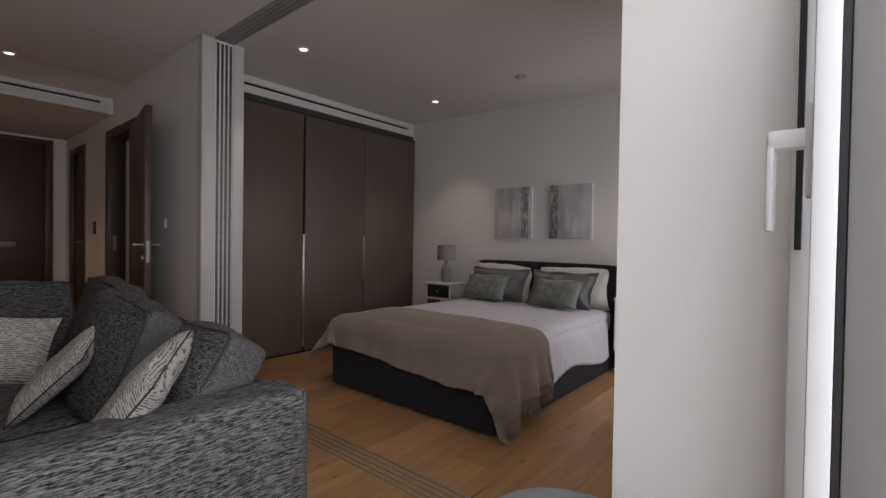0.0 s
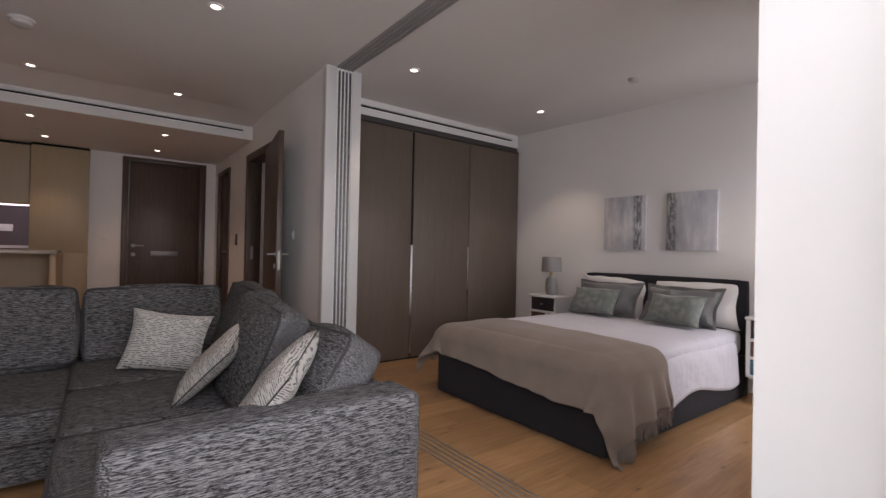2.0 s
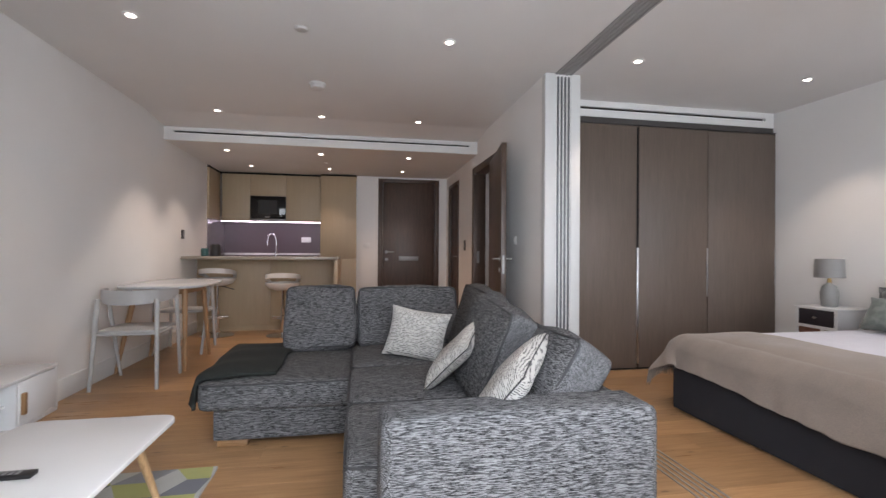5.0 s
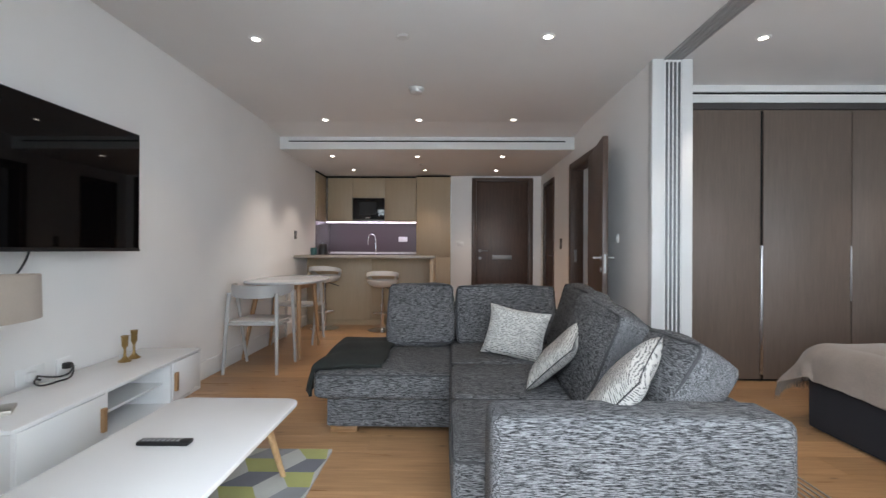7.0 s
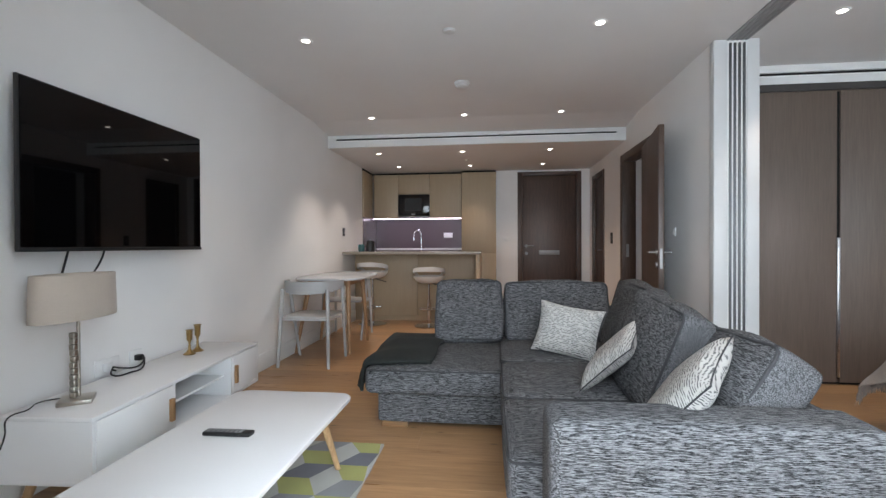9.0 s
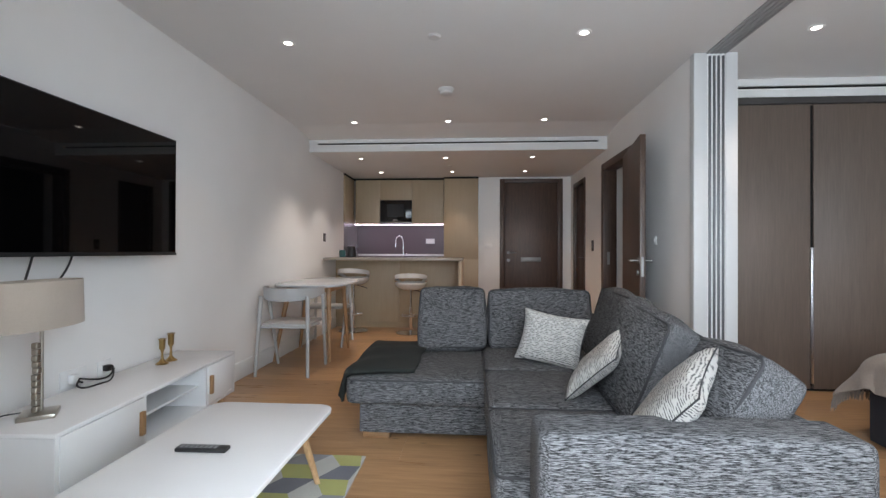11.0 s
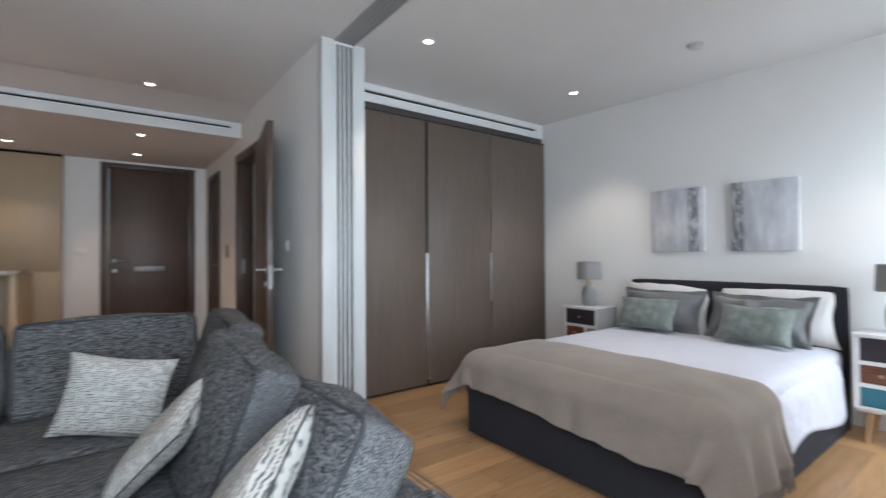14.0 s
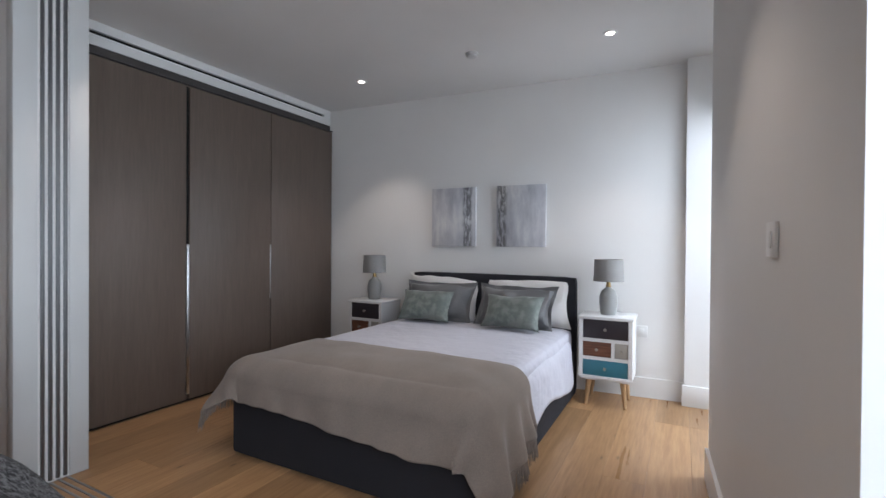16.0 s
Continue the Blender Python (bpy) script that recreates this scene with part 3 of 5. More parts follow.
for s in (-1, 1):
    part("lever", rod((0.845, s * 0.022, 1.03), (0.845, s * 0.075, 1.03), 0.009), STEEL, leaf)
    part("lever", rod((0.845, s * 0.075, 1.03), (0.73, s * 0.075, 1.03), 0.009), STEEL, leaf, "brushed steel lever handle")
    part("rose", rod((0.845, s * 0.022, 1.03), (0.845, s * 0.03, 1.03), 0.026, seg=24), STEEL, leaf)
    part("turn_rose", rod((0.845, s * 0.022, 0.93), (0.845, s * 0.035, 0.93), 0.024, seg=24), STEEL, leaf)
# plain bathroom shell; its shade is put into the dark wall colour
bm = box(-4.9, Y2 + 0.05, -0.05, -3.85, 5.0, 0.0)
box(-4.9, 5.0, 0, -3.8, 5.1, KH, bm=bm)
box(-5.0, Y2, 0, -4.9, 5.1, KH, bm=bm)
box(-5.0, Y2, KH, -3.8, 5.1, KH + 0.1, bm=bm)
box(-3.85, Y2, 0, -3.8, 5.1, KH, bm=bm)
setting("wall_bathroom", bm, ROOM_SHADE, "bathroom behind the open door, its shade painted dark", "wall", False)
# unseen sheet, added to close the space behind the hall door
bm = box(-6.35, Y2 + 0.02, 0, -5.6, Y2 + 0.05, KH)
setting("wall_cupboard", bm, ROOM_SHADE, "unseen dark sheet added behind the closed hall door", "wall", False)


# ---- ceiling lights ----
def downlight(x, y, z, power, group, color=WARM):
    ob = thing("ceiling_light", (x, y, z), "small round white recessed downlight, lit", "downlight", group)
    ring = bmesh.new()
    lathe([(0.026, -0.001), (0.028, -0.006), (0.042, -0.005), (0.046, 0.0)], 28, bm=ring)
    part("trim_ring", ring, TRIM, ob)
    part("lens", lathe([(0.0, -0.0025), (0.0265, -0.0025)], 24), LENS, ob, "glowing lens")
    lamp("downlight_beam", "SPOT", pose(x, y, z - 0.02), power, color, spot_size=radians(88), spot_blend=0.55, radius=0.03)


# the two at x = -0.3 are unseen, added for extra light
for x, y, power in ((-4.08, 0.67, 46), (-4.08, 1.69, 26), (-4.07, 2.71, 34), (-2.19, 0.72, 10), (-2.16, 2.67, 12), (-0.3, 0.75, 8), (-0.3, 2.67, 8)):
    downlight(x, y, H, power, "living-room downlights", NEUTRAL if power > 40 else WARM)
for x, y in ((-5.025, 0.505), (-5.025, 1.607), (-5.025, 2.709), (-6.04, 0.565), (-6.04, 1.647), (-6.04, 2.729)):
    downlight(x, y, KH, 26 if y < 0.52 else 15, "kitchen downlights", NEUTRAL if y < 0.52 else WARM)
# only three are known; (-0.27, 4.09) is an unseen, added fourth
for x, y in ((-2.18, 4.09), (-2.22, 5.63), (-0.27, 5.65), (-0.27, 4.09)):
    downlight(x, y, H, 30, "bedroom downlights", NEUTRAL)


def detector(name, x, y, z, r, h, label, category):
    ob = thing(name, (x, y, z), label, category)
    part("base", lathe([(0, 0), (r, 0), (r, -h * 0.35), (r * 0.9, -h * 0.4)], 28), DETECTOR, ob)
    part("cap", lathe([(r * 0.85, -h * 0.3), (r * 0.82, -h * 0.8), (r * 0.6, -h), (0, -h)], 28), DETECTOR, ob)


detector("smoke_detector", -3.12, 1.73, H, 0.068, 0.05, "round white smoke detector on the ceiling", "smoke detector")
detector("sprinkler_cap", -2.16, 1.71, H, 0.045, 0.012, "flat round white sprinkler cover on the ceiling", "sprinkler")
detector("smoke_detector", -1.18, 5.54, H, 0.045, 0.03, "small round white detector on the bedroom ceiling", "smoke detector")
detector("sprinkler_cap", -5.6, 1.63, KH, 0.035, 0.012, "flat round white sprinkler cover on the ceiling", "sprinkler")


def wall_plate(name, m, w, h, label, category, dark=False):
    """A switch or socket; local y points out of the wall."""
    ob = thing(name, m, label, category)
    part("plate", box(-w / 2, 0, -h / 2, w / 2, 0.009, h / 2, 0.002), BLACK if dark else PLASTIC, ob)
    part("rocker", box(-w / 5, 0.009, -h / 4, w / 5, 0.013, h / 4, 0.001), PLASTIC if not dark else BUTTON, ob)
    return ob


wall_plate("light_switch", pose(-3.22, Y1, 1.2, 0, 0, 180), 0.075, 0.075, "white light switch on the dividing wall", "switch")
wall_plate("light_switch", pose(XE, 2.21, 1.19, 0, 0, -90), 0.11, 0.075, "white double light switch beside the entrance door", "switch")
wall_plate("intercom", pose(-5.25, Y1, 1.18, 0, 0, 180), 0.085, 0.14, "small black intercom panel on the hall wall", "intercom", True)
wall_plate("thermostat", pose(-5.19, Y0, 1.28), 0.085, 0.11, "small dark thermostat on the white wall", "thermostat", True)
wall_plate("light_switch", pose(0.341, 3.95, 1.165, 0, 0, 93.3), 0.085, 0.085, "white light switch on the window pier", "switch")
wall_plate("wall_socket", pose(-0.12, YB - 0.021, 0.5, 0, 0, 180), 0.085, 0.085, "white wall socket beside the bedside table", "socket")


# ---- wardrobe ----
wardrobe = thing("wardrobe", (XW, Y2 + 0.03, 0), "full-height taupe wood wardrobe with slim steel pulls", "wardrobe")
part("plinth", box(-0.55, 0, 0, -0.03, 2.34, 0.02), GAP, wardrobe, smooth=False)
part("carcass", box(-0.56, 0, 0.02, -0.024, 2.345, 2.285), WARDROBE, wardrobe, smooth=False)
for y0, y1, pull, hand in ((0.004, 0.80, 0.8, 1), (0.826, 1.555, 1.56, 0), (1.563, 2.325, 2.33, 0)):
    door = part("door", box(-0.022, y0, 0.022, 0, y1, 2.27, 0.0015), WARDROBE, wardrobe)
    if hand:
        part("recess", box(-0.022, y1 + 0.001, 0.05, -0.012, y1 + 0.025, 2.27), GAP, wardrobe, smooth=False)
        part("handle", box(-0.015, y1 + 0.003, 0.06, 0.006, y1 + 0.023, 1.14, 0.002), PULL, door, "long brushed steel pull")
    else:
        part("handle", box(-0.004, y1 - 0.008, 0.68, 0.006, y1 + 0.001, 1.14, 0.001), PULL, door, "slim steel pull")
part("head_rail", box(-0.075, 0, 2.288, -0.045, 2.345, 2.352), HEADRAIL, wardrobe, "dark bronze sliding-door head rail", False)
part("head_lip", box(-0.045, 0, 2.288, -0.008, 2.345, 2.297, 0.001), HEADRAIL, wardrobe)


# ---- bed ----
BX0, BX1, BY0, BY1 = -2.03, -0.57, 4.27, 6.195
bed = thing("double_bed", ((BX0 + BX1) / 2, BY0, 0), "double bed with a charcoal fabric base and low headboard", "bed")
W = BX1 - BX0
L = BY1 - BY0
part("base", soft(W, L - 0.05, 0.33, 0.012, 8, center=(0, (L - 0.05) / 2, 0.17)), BED_BASE, bed)
part("mattress", soft(W - 0.02, L - 0.06, 0.2, 0.06, 12, center=(0, (L - 0.06) / 2 + 0.01, 0.42)), DUVET, bed, "white mattress")
part("headboard", soft(W + 0.0, 0.07, 0.905, 0.02, 10, 0.004, center=(0, L + 0.0, 0.45)), BED_BASE, bed, "charcoal upholstered headboard")


def drape(x0, x1, y0, y1, z, hang, r=0.05, nx=90, ny=80, flare=0.25, folds=0.02, waves=9, puff=0.0, seed=0, lump=0.006, west=0.0):
    """A cloth over a block: its top spans x0..x1, y0..y1; hang gives the drop (west, east, south, north) as numbers or
    functions of the way along that side (0 to 1)."""
    def drop(k, f):
        return hang[k](f) if callable(hang[k]) else hang[k]

    def bend(s, far):
        """Runs s past an edge: out, down, share of the drop."""
        a = min(s, r * math.pi / 2) / r
        d = max(0.0, s - r * math.pi / 2)
        q = d / max(far, 1e-6)
        return r * math.sin(a) + d * flare * 0.3, r * (1 - math.cos(a)) + d * 0.97, min(1, q)

    one = bmesh.new()
    grid = []
    for j in range(ny + 1):
        row = []
        fv = j / ny
        for i in range(nx + 1):
            fu = i / nx
            w, e, s, n = drop(0, fv), drop(1, fv), drop(2, fu), drop(3, fu)
            u = -w + fu * (x1 - x0 + w + e)
            v = -s + fv * (y1 - y0 + s + n)
            x, y, zz = x0 + u, y0 + v, z
            du = -u if u < 0 else max(0.0, u - (x1 - x0))
            dv = -v if v < 0 else max(0.0, v - (y1 - y0))
            px, py = (-1 if u < 0 else 1 if du else 0), (-1 if v < 0 else 1 if dv else 0)
            if du or dv:
                # past an edge the cloth bends over and falls; round a corner it falls in a cone
                turn = math.atan2(dv, du)
                far = (w if px < 0 else e) * math.cos(turn) + (s if py < 0 else n) * math.sin(turn)
                o, d, q = bend(math.hypot(du, dv), far)
                if px < 0:
                    o += west * d * math.cos(turn)
                    d *= 1 - 0.25 * west
                along = v * 1.0 + turn * 0.35 if not dv or du else -u
                o += folds * (0.3 + 0.7 * (du > 0)) * q * (1 + math.sin(along * waves * 6.283 + 1.3 * math.sin(along * 9 + seed)))
                x = min(max(x, x0), x1) + px * o * math.cos(turn)
                y = min(max(y, y0), y1) + py * o * math.sin(turn)
                zz -= d
            if not px and not py:
                zz += puff * (1 - (2 * u / (x1 - x0) - 1) ** 4) * (1 - (2 * v / (y1 - y0) - 1) ** 4)
            p = Vector((x, y, zz))
            p += noise.noise_vector(Vector((x * 4 + seed, y * 4, zz * 4))) * lump
            p.z = max(p.z, 0.012)
            row.append(one.verts.new(p))
        grid.append(row)
    for a, b in zip(grid, grid[1:]):
        for i in range(nx):
            one.faces.new((a[i], a[i + 1], b[i + 1], b[i]))
    return one, grid


def thicken(ob, t):
    m = ob.modifiers.new("thickness", "SOLIDIFY")
    m.thickness, m.offset = t, 1
    return ob


duvet = thing("duvet", (0, 0, 0), "pale lilac duvet spread over the bed", "duvet")
bm, sheet = drape(BX0 + 0.10, BX1 - 0.105, 4.5, 5.95, 0.482, (0.30, lambda f: 0.38 + 0.04 * math.sin(f * 9), 0.0, 0.0), 0.11, 90, 100, 0.12, 0.006, 3, 0.022, 3, 0.011)
seams = [[row[k].co.copy() for row in sheet] for k in (0, -1)]
thicken(part("cover", bm, DUVET, duvet), 0.012)
for seam in seams:
    part("hem", tube(seam, 0.007, False), DUVET, duvet, "sewn hem")
throw = thing("bed_throw", (0, 0, 0), "taupe fringed wool throw over the foot of the bed", "throw")
bm, grid = drape(BX0 + 0.085, BX1 - 0.075, BY0 + 0.085, 4.86, 0.522, (lambda f: 0.30 + 0.07 * f, lambda f: 0.53 - 0.17 * f, lambda f: 0.262 + 0.115 * f + 0.01 * math.sin(f * 14), 0.0), 0.11, 150, 110, 0.25, 0.042, 6, 0.03, 8, 0.012, 0.45)
ends = [[row[0].co.copy() for row in grid], [row[-1].co.copy() for row in grid]]
ups = [[row[2].co.copy() for row in grid], [row[-3].co.copy() for row in grid]]
thicken(part("cloth", bm, THROW, throw), 0.008)
rnd = random.Random(4)
for end, up in zip(ends, ups):
    fr = bmesh.new()
    for a, b, u in zip(end, end[1:], up):
        for k in range(3):
            p = a.lerp(b, k / 3 + rnd.random() * 0.3)
            d = (a - u).normalized() * 0.02 + Vector((rnd.uniform(-0.012, 0.012), rnd.uniform(-0.012, 0.012), -rnd.uniform(0.055, 0.1)))
            q = p + d
            q.z = max(q.z, 0.006)
            rod(p, q, 0.003, 0.0015, 5, fr)
    part("fringe", fr, THROW, throw, "short twisted wool fringe")


def flange_bm(w, h, pinch, seed, wide=0.03):
    """The loose flat border of a pillowcase, gently wavy."""
    one = bmesh.new()
    rings = []
    for k in range(96):
        e, f = k // 24, (k % 24) / 12 - 1
        u, v = ((f, -1), (1, f), (-f, 1), (-1, -f))[e]
        x, z = u * w / 2 * (1 - pinch * (1 - v * v) * abs(u)), v * h / 2 * (1 - pinch * (1 - u * u) * abs(v))
        row = []
        for s in (-0.3, 0.3, 1.0):
            g = wide * s
            wave = noise.noise(Vector((x * 14, z * 14, seed * 3.1))) * 0.022 * max(0, s)
            row.append(one.verts.new((x + g * max(-1, min(1, u * 1.6)), wave, z + g * max(-1, min(1, v * 1.6)) + h / 2)))
        rings.append(row)
    for a, b in zip(rings, rings[1:] + rings[:1]):
        for i in range(2):
            one.faces.new((a[i], a[i + 1], b[i + 1], b[i]))
    return one


def pillow_thing(name, w, h, d, x, y, z, tilt, turn, material, label, lump=0.012, seed=0, cord=None, roll=0, pinch=0.06):
    m = pose(x, y, z, 0, 0, turn) @ pose(0, 0, 0, tilt, 0, 0) @ pose(0, 0, 0, 0, roll, 0)
    ob = thing(name, m, label, "pillow" if "pillow" in name else "cushion")
    part("cover", pillow(w, h, d, 18, pinch, lump, seed), material, ob)
    if material is PILLOW_GREY:
        part("flange", flange_bm(w, h, pinch, seed), material, ob)
    if cord:
        part("piping", piping_bm(w, h, pinch), cord, ob, "dark piped edge")
    return ob


for x, s in ((-1.725, 1), (-0.955, 2)):
    pillow_thing("bed_pillow", 0.74, 0.405, 0.13, x, 6.08, 0.50, -16, 0, PILLOW_WHITE, "white cotton pillow leaning on the headboard", 0.028, s, None, 2 if s == 1 else -2, 0.12)
for x, s, t in ((-1.68, 3, 3), (-1.01, 4, -3)):
    pillow_thing("bed_pillow", 0.60, 0.31, 0.17, x, 5.93, 0.532, -27, t, PILLOW_GREY, "grey satin pillow in front of the white one", 0.045, s, None, 0, 0.10)
for x, s, t in ((-1.70, 5, 4), (-0.97, 6, -3)):
    pillow_thing("bed_cushion", 0.46, 0.27, 0.13, x, 5.76, 0.537, -30, t, SAGE, "sage green patterned velvet cushion", 0.012, s, None, 0, 0.11)


# ---- sofa ----
sofa = thing("corner_sofa", (0, 0, 0), "grey slub-weave corner sofa with a chaise end", "sofa")
part("base_run", soft(2.25, 0.86, 0.19, 0.02, 10, center=(-1.63, 2.55, 0.155)), SOFA_X, sofa)
part("base_chaise", soft(1.05, 1.70, 0.20, 0.02, 10, center=(-2.365, 2.15, 0.135)), SOFA_Y, sofa)
part("arm", soft(0.2, 0.89, 0.555, 0.038, 14, 0.006, center=(-0.565, 2.59, 0.325)), SOFA_Y, sofa, "broad rounded arm")
part("back_run", soft(2.40, 0.17, 0.51, 0.05, 12, center=(-1.70, 2.955, 0.325)), SOFA_X, sofa)
part("back_end", soft(0.2, 1.5, 0.55, 0.06, 12, center=(-2.86, 2.31, 0.335)), SOFA_Y, sofa)
part("seat_cushion", soft(0.96, 0.85, 0.155, 0.035, 14, 0.014, 0.008, 1, center=(-2.28, 1.655, 0.288)), SOFA_Y, sofa)
for x0, x1, sd in ((-2.76, -1.98, 2), (-1.97, -1.32, 3), (-1.31, -0.68, 4)):
    part("seat_cushion", soft(x1 - x0, 0.85, 0.18, 0.04, 14, 0.016, 0.006, sd, center=((x0 + x1) / 2, 2.46, 0.30)), SOFA_Y, sofa)


def cord(parent, pts, r=0.005):
    """Dark piping along a closed line."""
    part("piping", tube(pts, r), PIPING, parent, "dark piped seam")


def back_cushion(w, h, d, m, sd):
    c = part("back_cushion", soft(w, d, h, 0.032, 18, 0.03, 0.016, sd, center=(0, 0, h / 2)), SOFA_X, sofa, at=m)
    for s in (-1, 1):
        cord(c, [(x, s * (d / 2 - 0.009), z) for x, z in round_rect(-w / 2 + 0.007, 0.007, w / 2 - 0.007, h - 0.007, 0.04, 4)], 0.006)
    return c


for c in [o for o in sofa.children if o.name.startswith("seat_cushion")]:
    xs, ys, zs = ([v.co[k] for v in c.data.vertices] for k in range(3))
    cord(c, [(x, y, max(zs) - 0.030) for x, y in round_rect(min(xs) + 0.012, min(ys) + 0.012, max(xs) - 0.012, max(ys) - 0.012, 0.04, 4)])

back_cushion(0.50, 0.46, 0.15, pose(-2.56, 1.81, 0.375, 0, 0, 90) @ pose(0, 0, 0, -23, 0, 0), 1)
back_cushion(0.76, 0.44, 0.15, pose(-2.61, 2.46, 0.375, 0, 0, 90) @ pose(0, 0, 0, -18, 0, 0), 2)
back_cushion(0.76, 0.47, 0.15, pose(-2.14, 2.79, 0.38, 0, 0, -4) @ pose(0, 0, 0, -16, 0, 0), 3)
back_cushion(0.62, 0.46, 0.16, pose(-1.42, 2.66, 0.38) @ pose(0, 0, 0, -21, 4, 0), 4)
back_cushion(0.60, 0.40, 0.16, pose(-0.97, 2.73, 0.385) @ pose(0, 0, 0, -32, -2, 0), 5)
for x, y in ((-2.78, 1.40), (-0.46, 2.18), (-0.46, 2.95), (-2.85, 2.95)):
    part("foot", box(x - 0.035, y - 0.05, 0, x + 0.035, y + 0.05, 0.058, 0.004), OAK_FOOT, sofa, "low oak block foot")
part("foot", box(-1.935, 1.32, 0, -1.862, 1.48, 0.036, 0.003), OAK_FOOT, sofa, "low oak block foot")
pillow_thing("scatter_cushion", 0.43, 0.34, 0.12, -2.10, 2.42, 0.385, -16, 64, SCATTER, "cream cushion with small dark dashes", 0.01, 1, PIPING, 7, 0.11)
pillow_thing("scatter_cushion", 0.35, 0.36, 0.10, -1.56, 2.475, 0.435, -42, -13, SCATTER, "cream cushion with small dark dashes and dark piping", 0.01, 2, PIPING, 21, 0.12)
pillow_thing("scatter_cushion", 0.46, 0.45, 0.125, -0.90, 2.515, 0.385, -37, -26, SCATTER, "cream cushion with small dark dashes and dark piping", 0.01, 3, PIPING, 12, 0.12)


# ---- television, its unit and the coffee table ----
tv = thing("television", (-1.383, 0.10, 1.07), "large black flat television hung on the wall, switched off", "television")
part("casing", box(-0.574, -0.02, 0, 0.574, -0.002, 0.722, 0.004), BLACK, tv)
part("rear_housing", box(-0.40, -0.055, 0.08, 0.40, -0.02, 0.56, 0.008), BLACK, tv)
part("screen", box(-0.565, -0.003, 0.02, 0.565, 0.002, 0.714), TV_GLASS, tv, "glossy black screen", False)
part("bezel", box(-0.574, -0.004, 0.0, 0.574, 0.004, 0.016, 0.002), BLACK, tv)
part("wall_bracket", box(-0.2, -0.13, 0.2, 0.2, -0.055, 0.5), BLACK, tv, smooth=False)

unit = thing("tv_unit", pose(-1.46, Y0 + 0.046, 0, 0, 0, 3.2), "low white lacquered television unit on splayed oak legs", "tv unit")
UW, UD, UZ0, UZ1 = 0.70, 0.39, 0.155, 0.425
part("top", box(-UW, 0, UZ1 - 0.018, UW, UD, UZ1, 0.003), LACQUER, unit)
part("bottom", box(-UW, 0, UZ0, UW, UD - 0.002, UZ0 + 0.018, 0.002), LACQUER, unit)
part("side", box(-UW, 0, UZ0 + 0.018, -UW + 0.018, UD - 0.002, UZ1 - 0.018), LACQUER, unit, smooth=False)
part("side", box(UW - 0.018, 0, UZ0 + 0.018, UW, UD - 0.002, UZ1 - 0.018), LACQUER, unit, smooth=False)
part("back", box(-UW + 0.018, 0, UZ0 + 0.018, UW - 0.018, 0.008, UZ1 - 0.018), LACQUER, unit, smooth=False)
for x in (-0.35, 0.20):
    part("divider", box(x - 0.008, 0.008, UZ0 + 0.018, x + 0.008, UD - 0.004, UZ1 - 0.018), LACQUER, unit, smooth=False)
part("shelf", box(-0.342, 0.008, 0.285, 0.192, UD - 0.05, 0.297), LACQUER, unit, smooth=False)
for a, b, hx in ((-UW + 0.021, -0.361, -0.385), (0.211, UW - 0.021, 0.235)):
    door = part("door", box(a, UD - 0.016, UZ0 + 0.021, b, UD + 0.001, UZ1 - 0.021, 0.002), LACQUER, unit)
    part("handle", box(hx - 0.013, UD, 0.235, hx + 0.013, UD + 0.018, 0.345, 0.003), OAK_PULL, door, "upright oak pull")
for sx in (-1, 1):
    for y in (0.06, UD - 0.06):
        part("leg", rod((sx * 0.60, y, UZ0), (sx * 0.655, y + (0.03 if y > 0.2 else -0.02), 0), 0.022, 0.013), OAK_LEG, unit, "tapered oak leg")

table = thing("coffee_table", (-0.88, 1.04, 0), "white-topped coffee table on splayed oak legs", "coffee table")
part("tabletop", plate(round_rect(-0.46, -0.31, 0.62, 0.275, 0.07), 0.351, 0.37, 0.003), LACQUER, table)
for sx in (-1, 1):
    for sy in (-1, 1):
        part("leg", rod((sx * 0.36 + 0.08, sy * 0.17, 0.351), (sx * (0.44 if sx > 0 else 0.51) + 0.08, sy * 0.205, 0.0), 0.019, 0.012), OAK_LEG, table, "tapered oak leg")


# ---- kitchen ----
bar = thing("breakfast_bar", (-5.12, Y0, 0), "breakfast bar with a taupe stone top and pale oak front", "breakfast bar")
part("counter", box(-0.64, 0.002, 0.975, 0, 1.86, 1.012, 0.004), STONE, bar, "taupe composite stone top")
part("front_panel", box(-0.60, 0.002, 0.08, -0.58, 0.93, 0.975, 0.001), KITCHEN_WOOD, bar)
part("front_panel", box(-0.60, 0.933, 0.08, -0.58, 1.80, 0.975, 0.001), KITCHEN_WOOD, bar)
part("end_panel", box(-1.15, 1.80, 0, -0.03, 1.85, 0.975, 0.002), KITCHEN_WOOD, bar)
part("plinth", box(-0.62, 0.002, 0, -0.60, 1.80, 0.08), KITCHEN_WOOD, bar, smooth=False)

tall = thing("tall_kitchen_unit", (-6.5, 1.49, 0), "tall pale oak kitchen unit with two flat doors", "kitchen unit")
part("carcass", box(-0.46, 0.003, 0.06, -0.022, 0.555, 2.268), KITCHEN_WOOD, tall, smooth=False)
part("door", box(-0.02, 0.003, 0.065, 0, 0.553, 0.965, 0.0015), KITCHEN_WOOD, tall)
part("door", box(-0.02, 0.003, 0.972, 0, 0.553, 2.268, 0.0015), KITCHEN_WOOD, tall)
part("shadow_gap", box(-0.46, 0.003, 2.272, -0.03, 0.555, 2.298), GAP, tall, "black shadow gap", False)
part("plinth", box(-0.44, 0.003, 0, -0.05, 0.555, 0.06), GAP, tall, smooth=False)


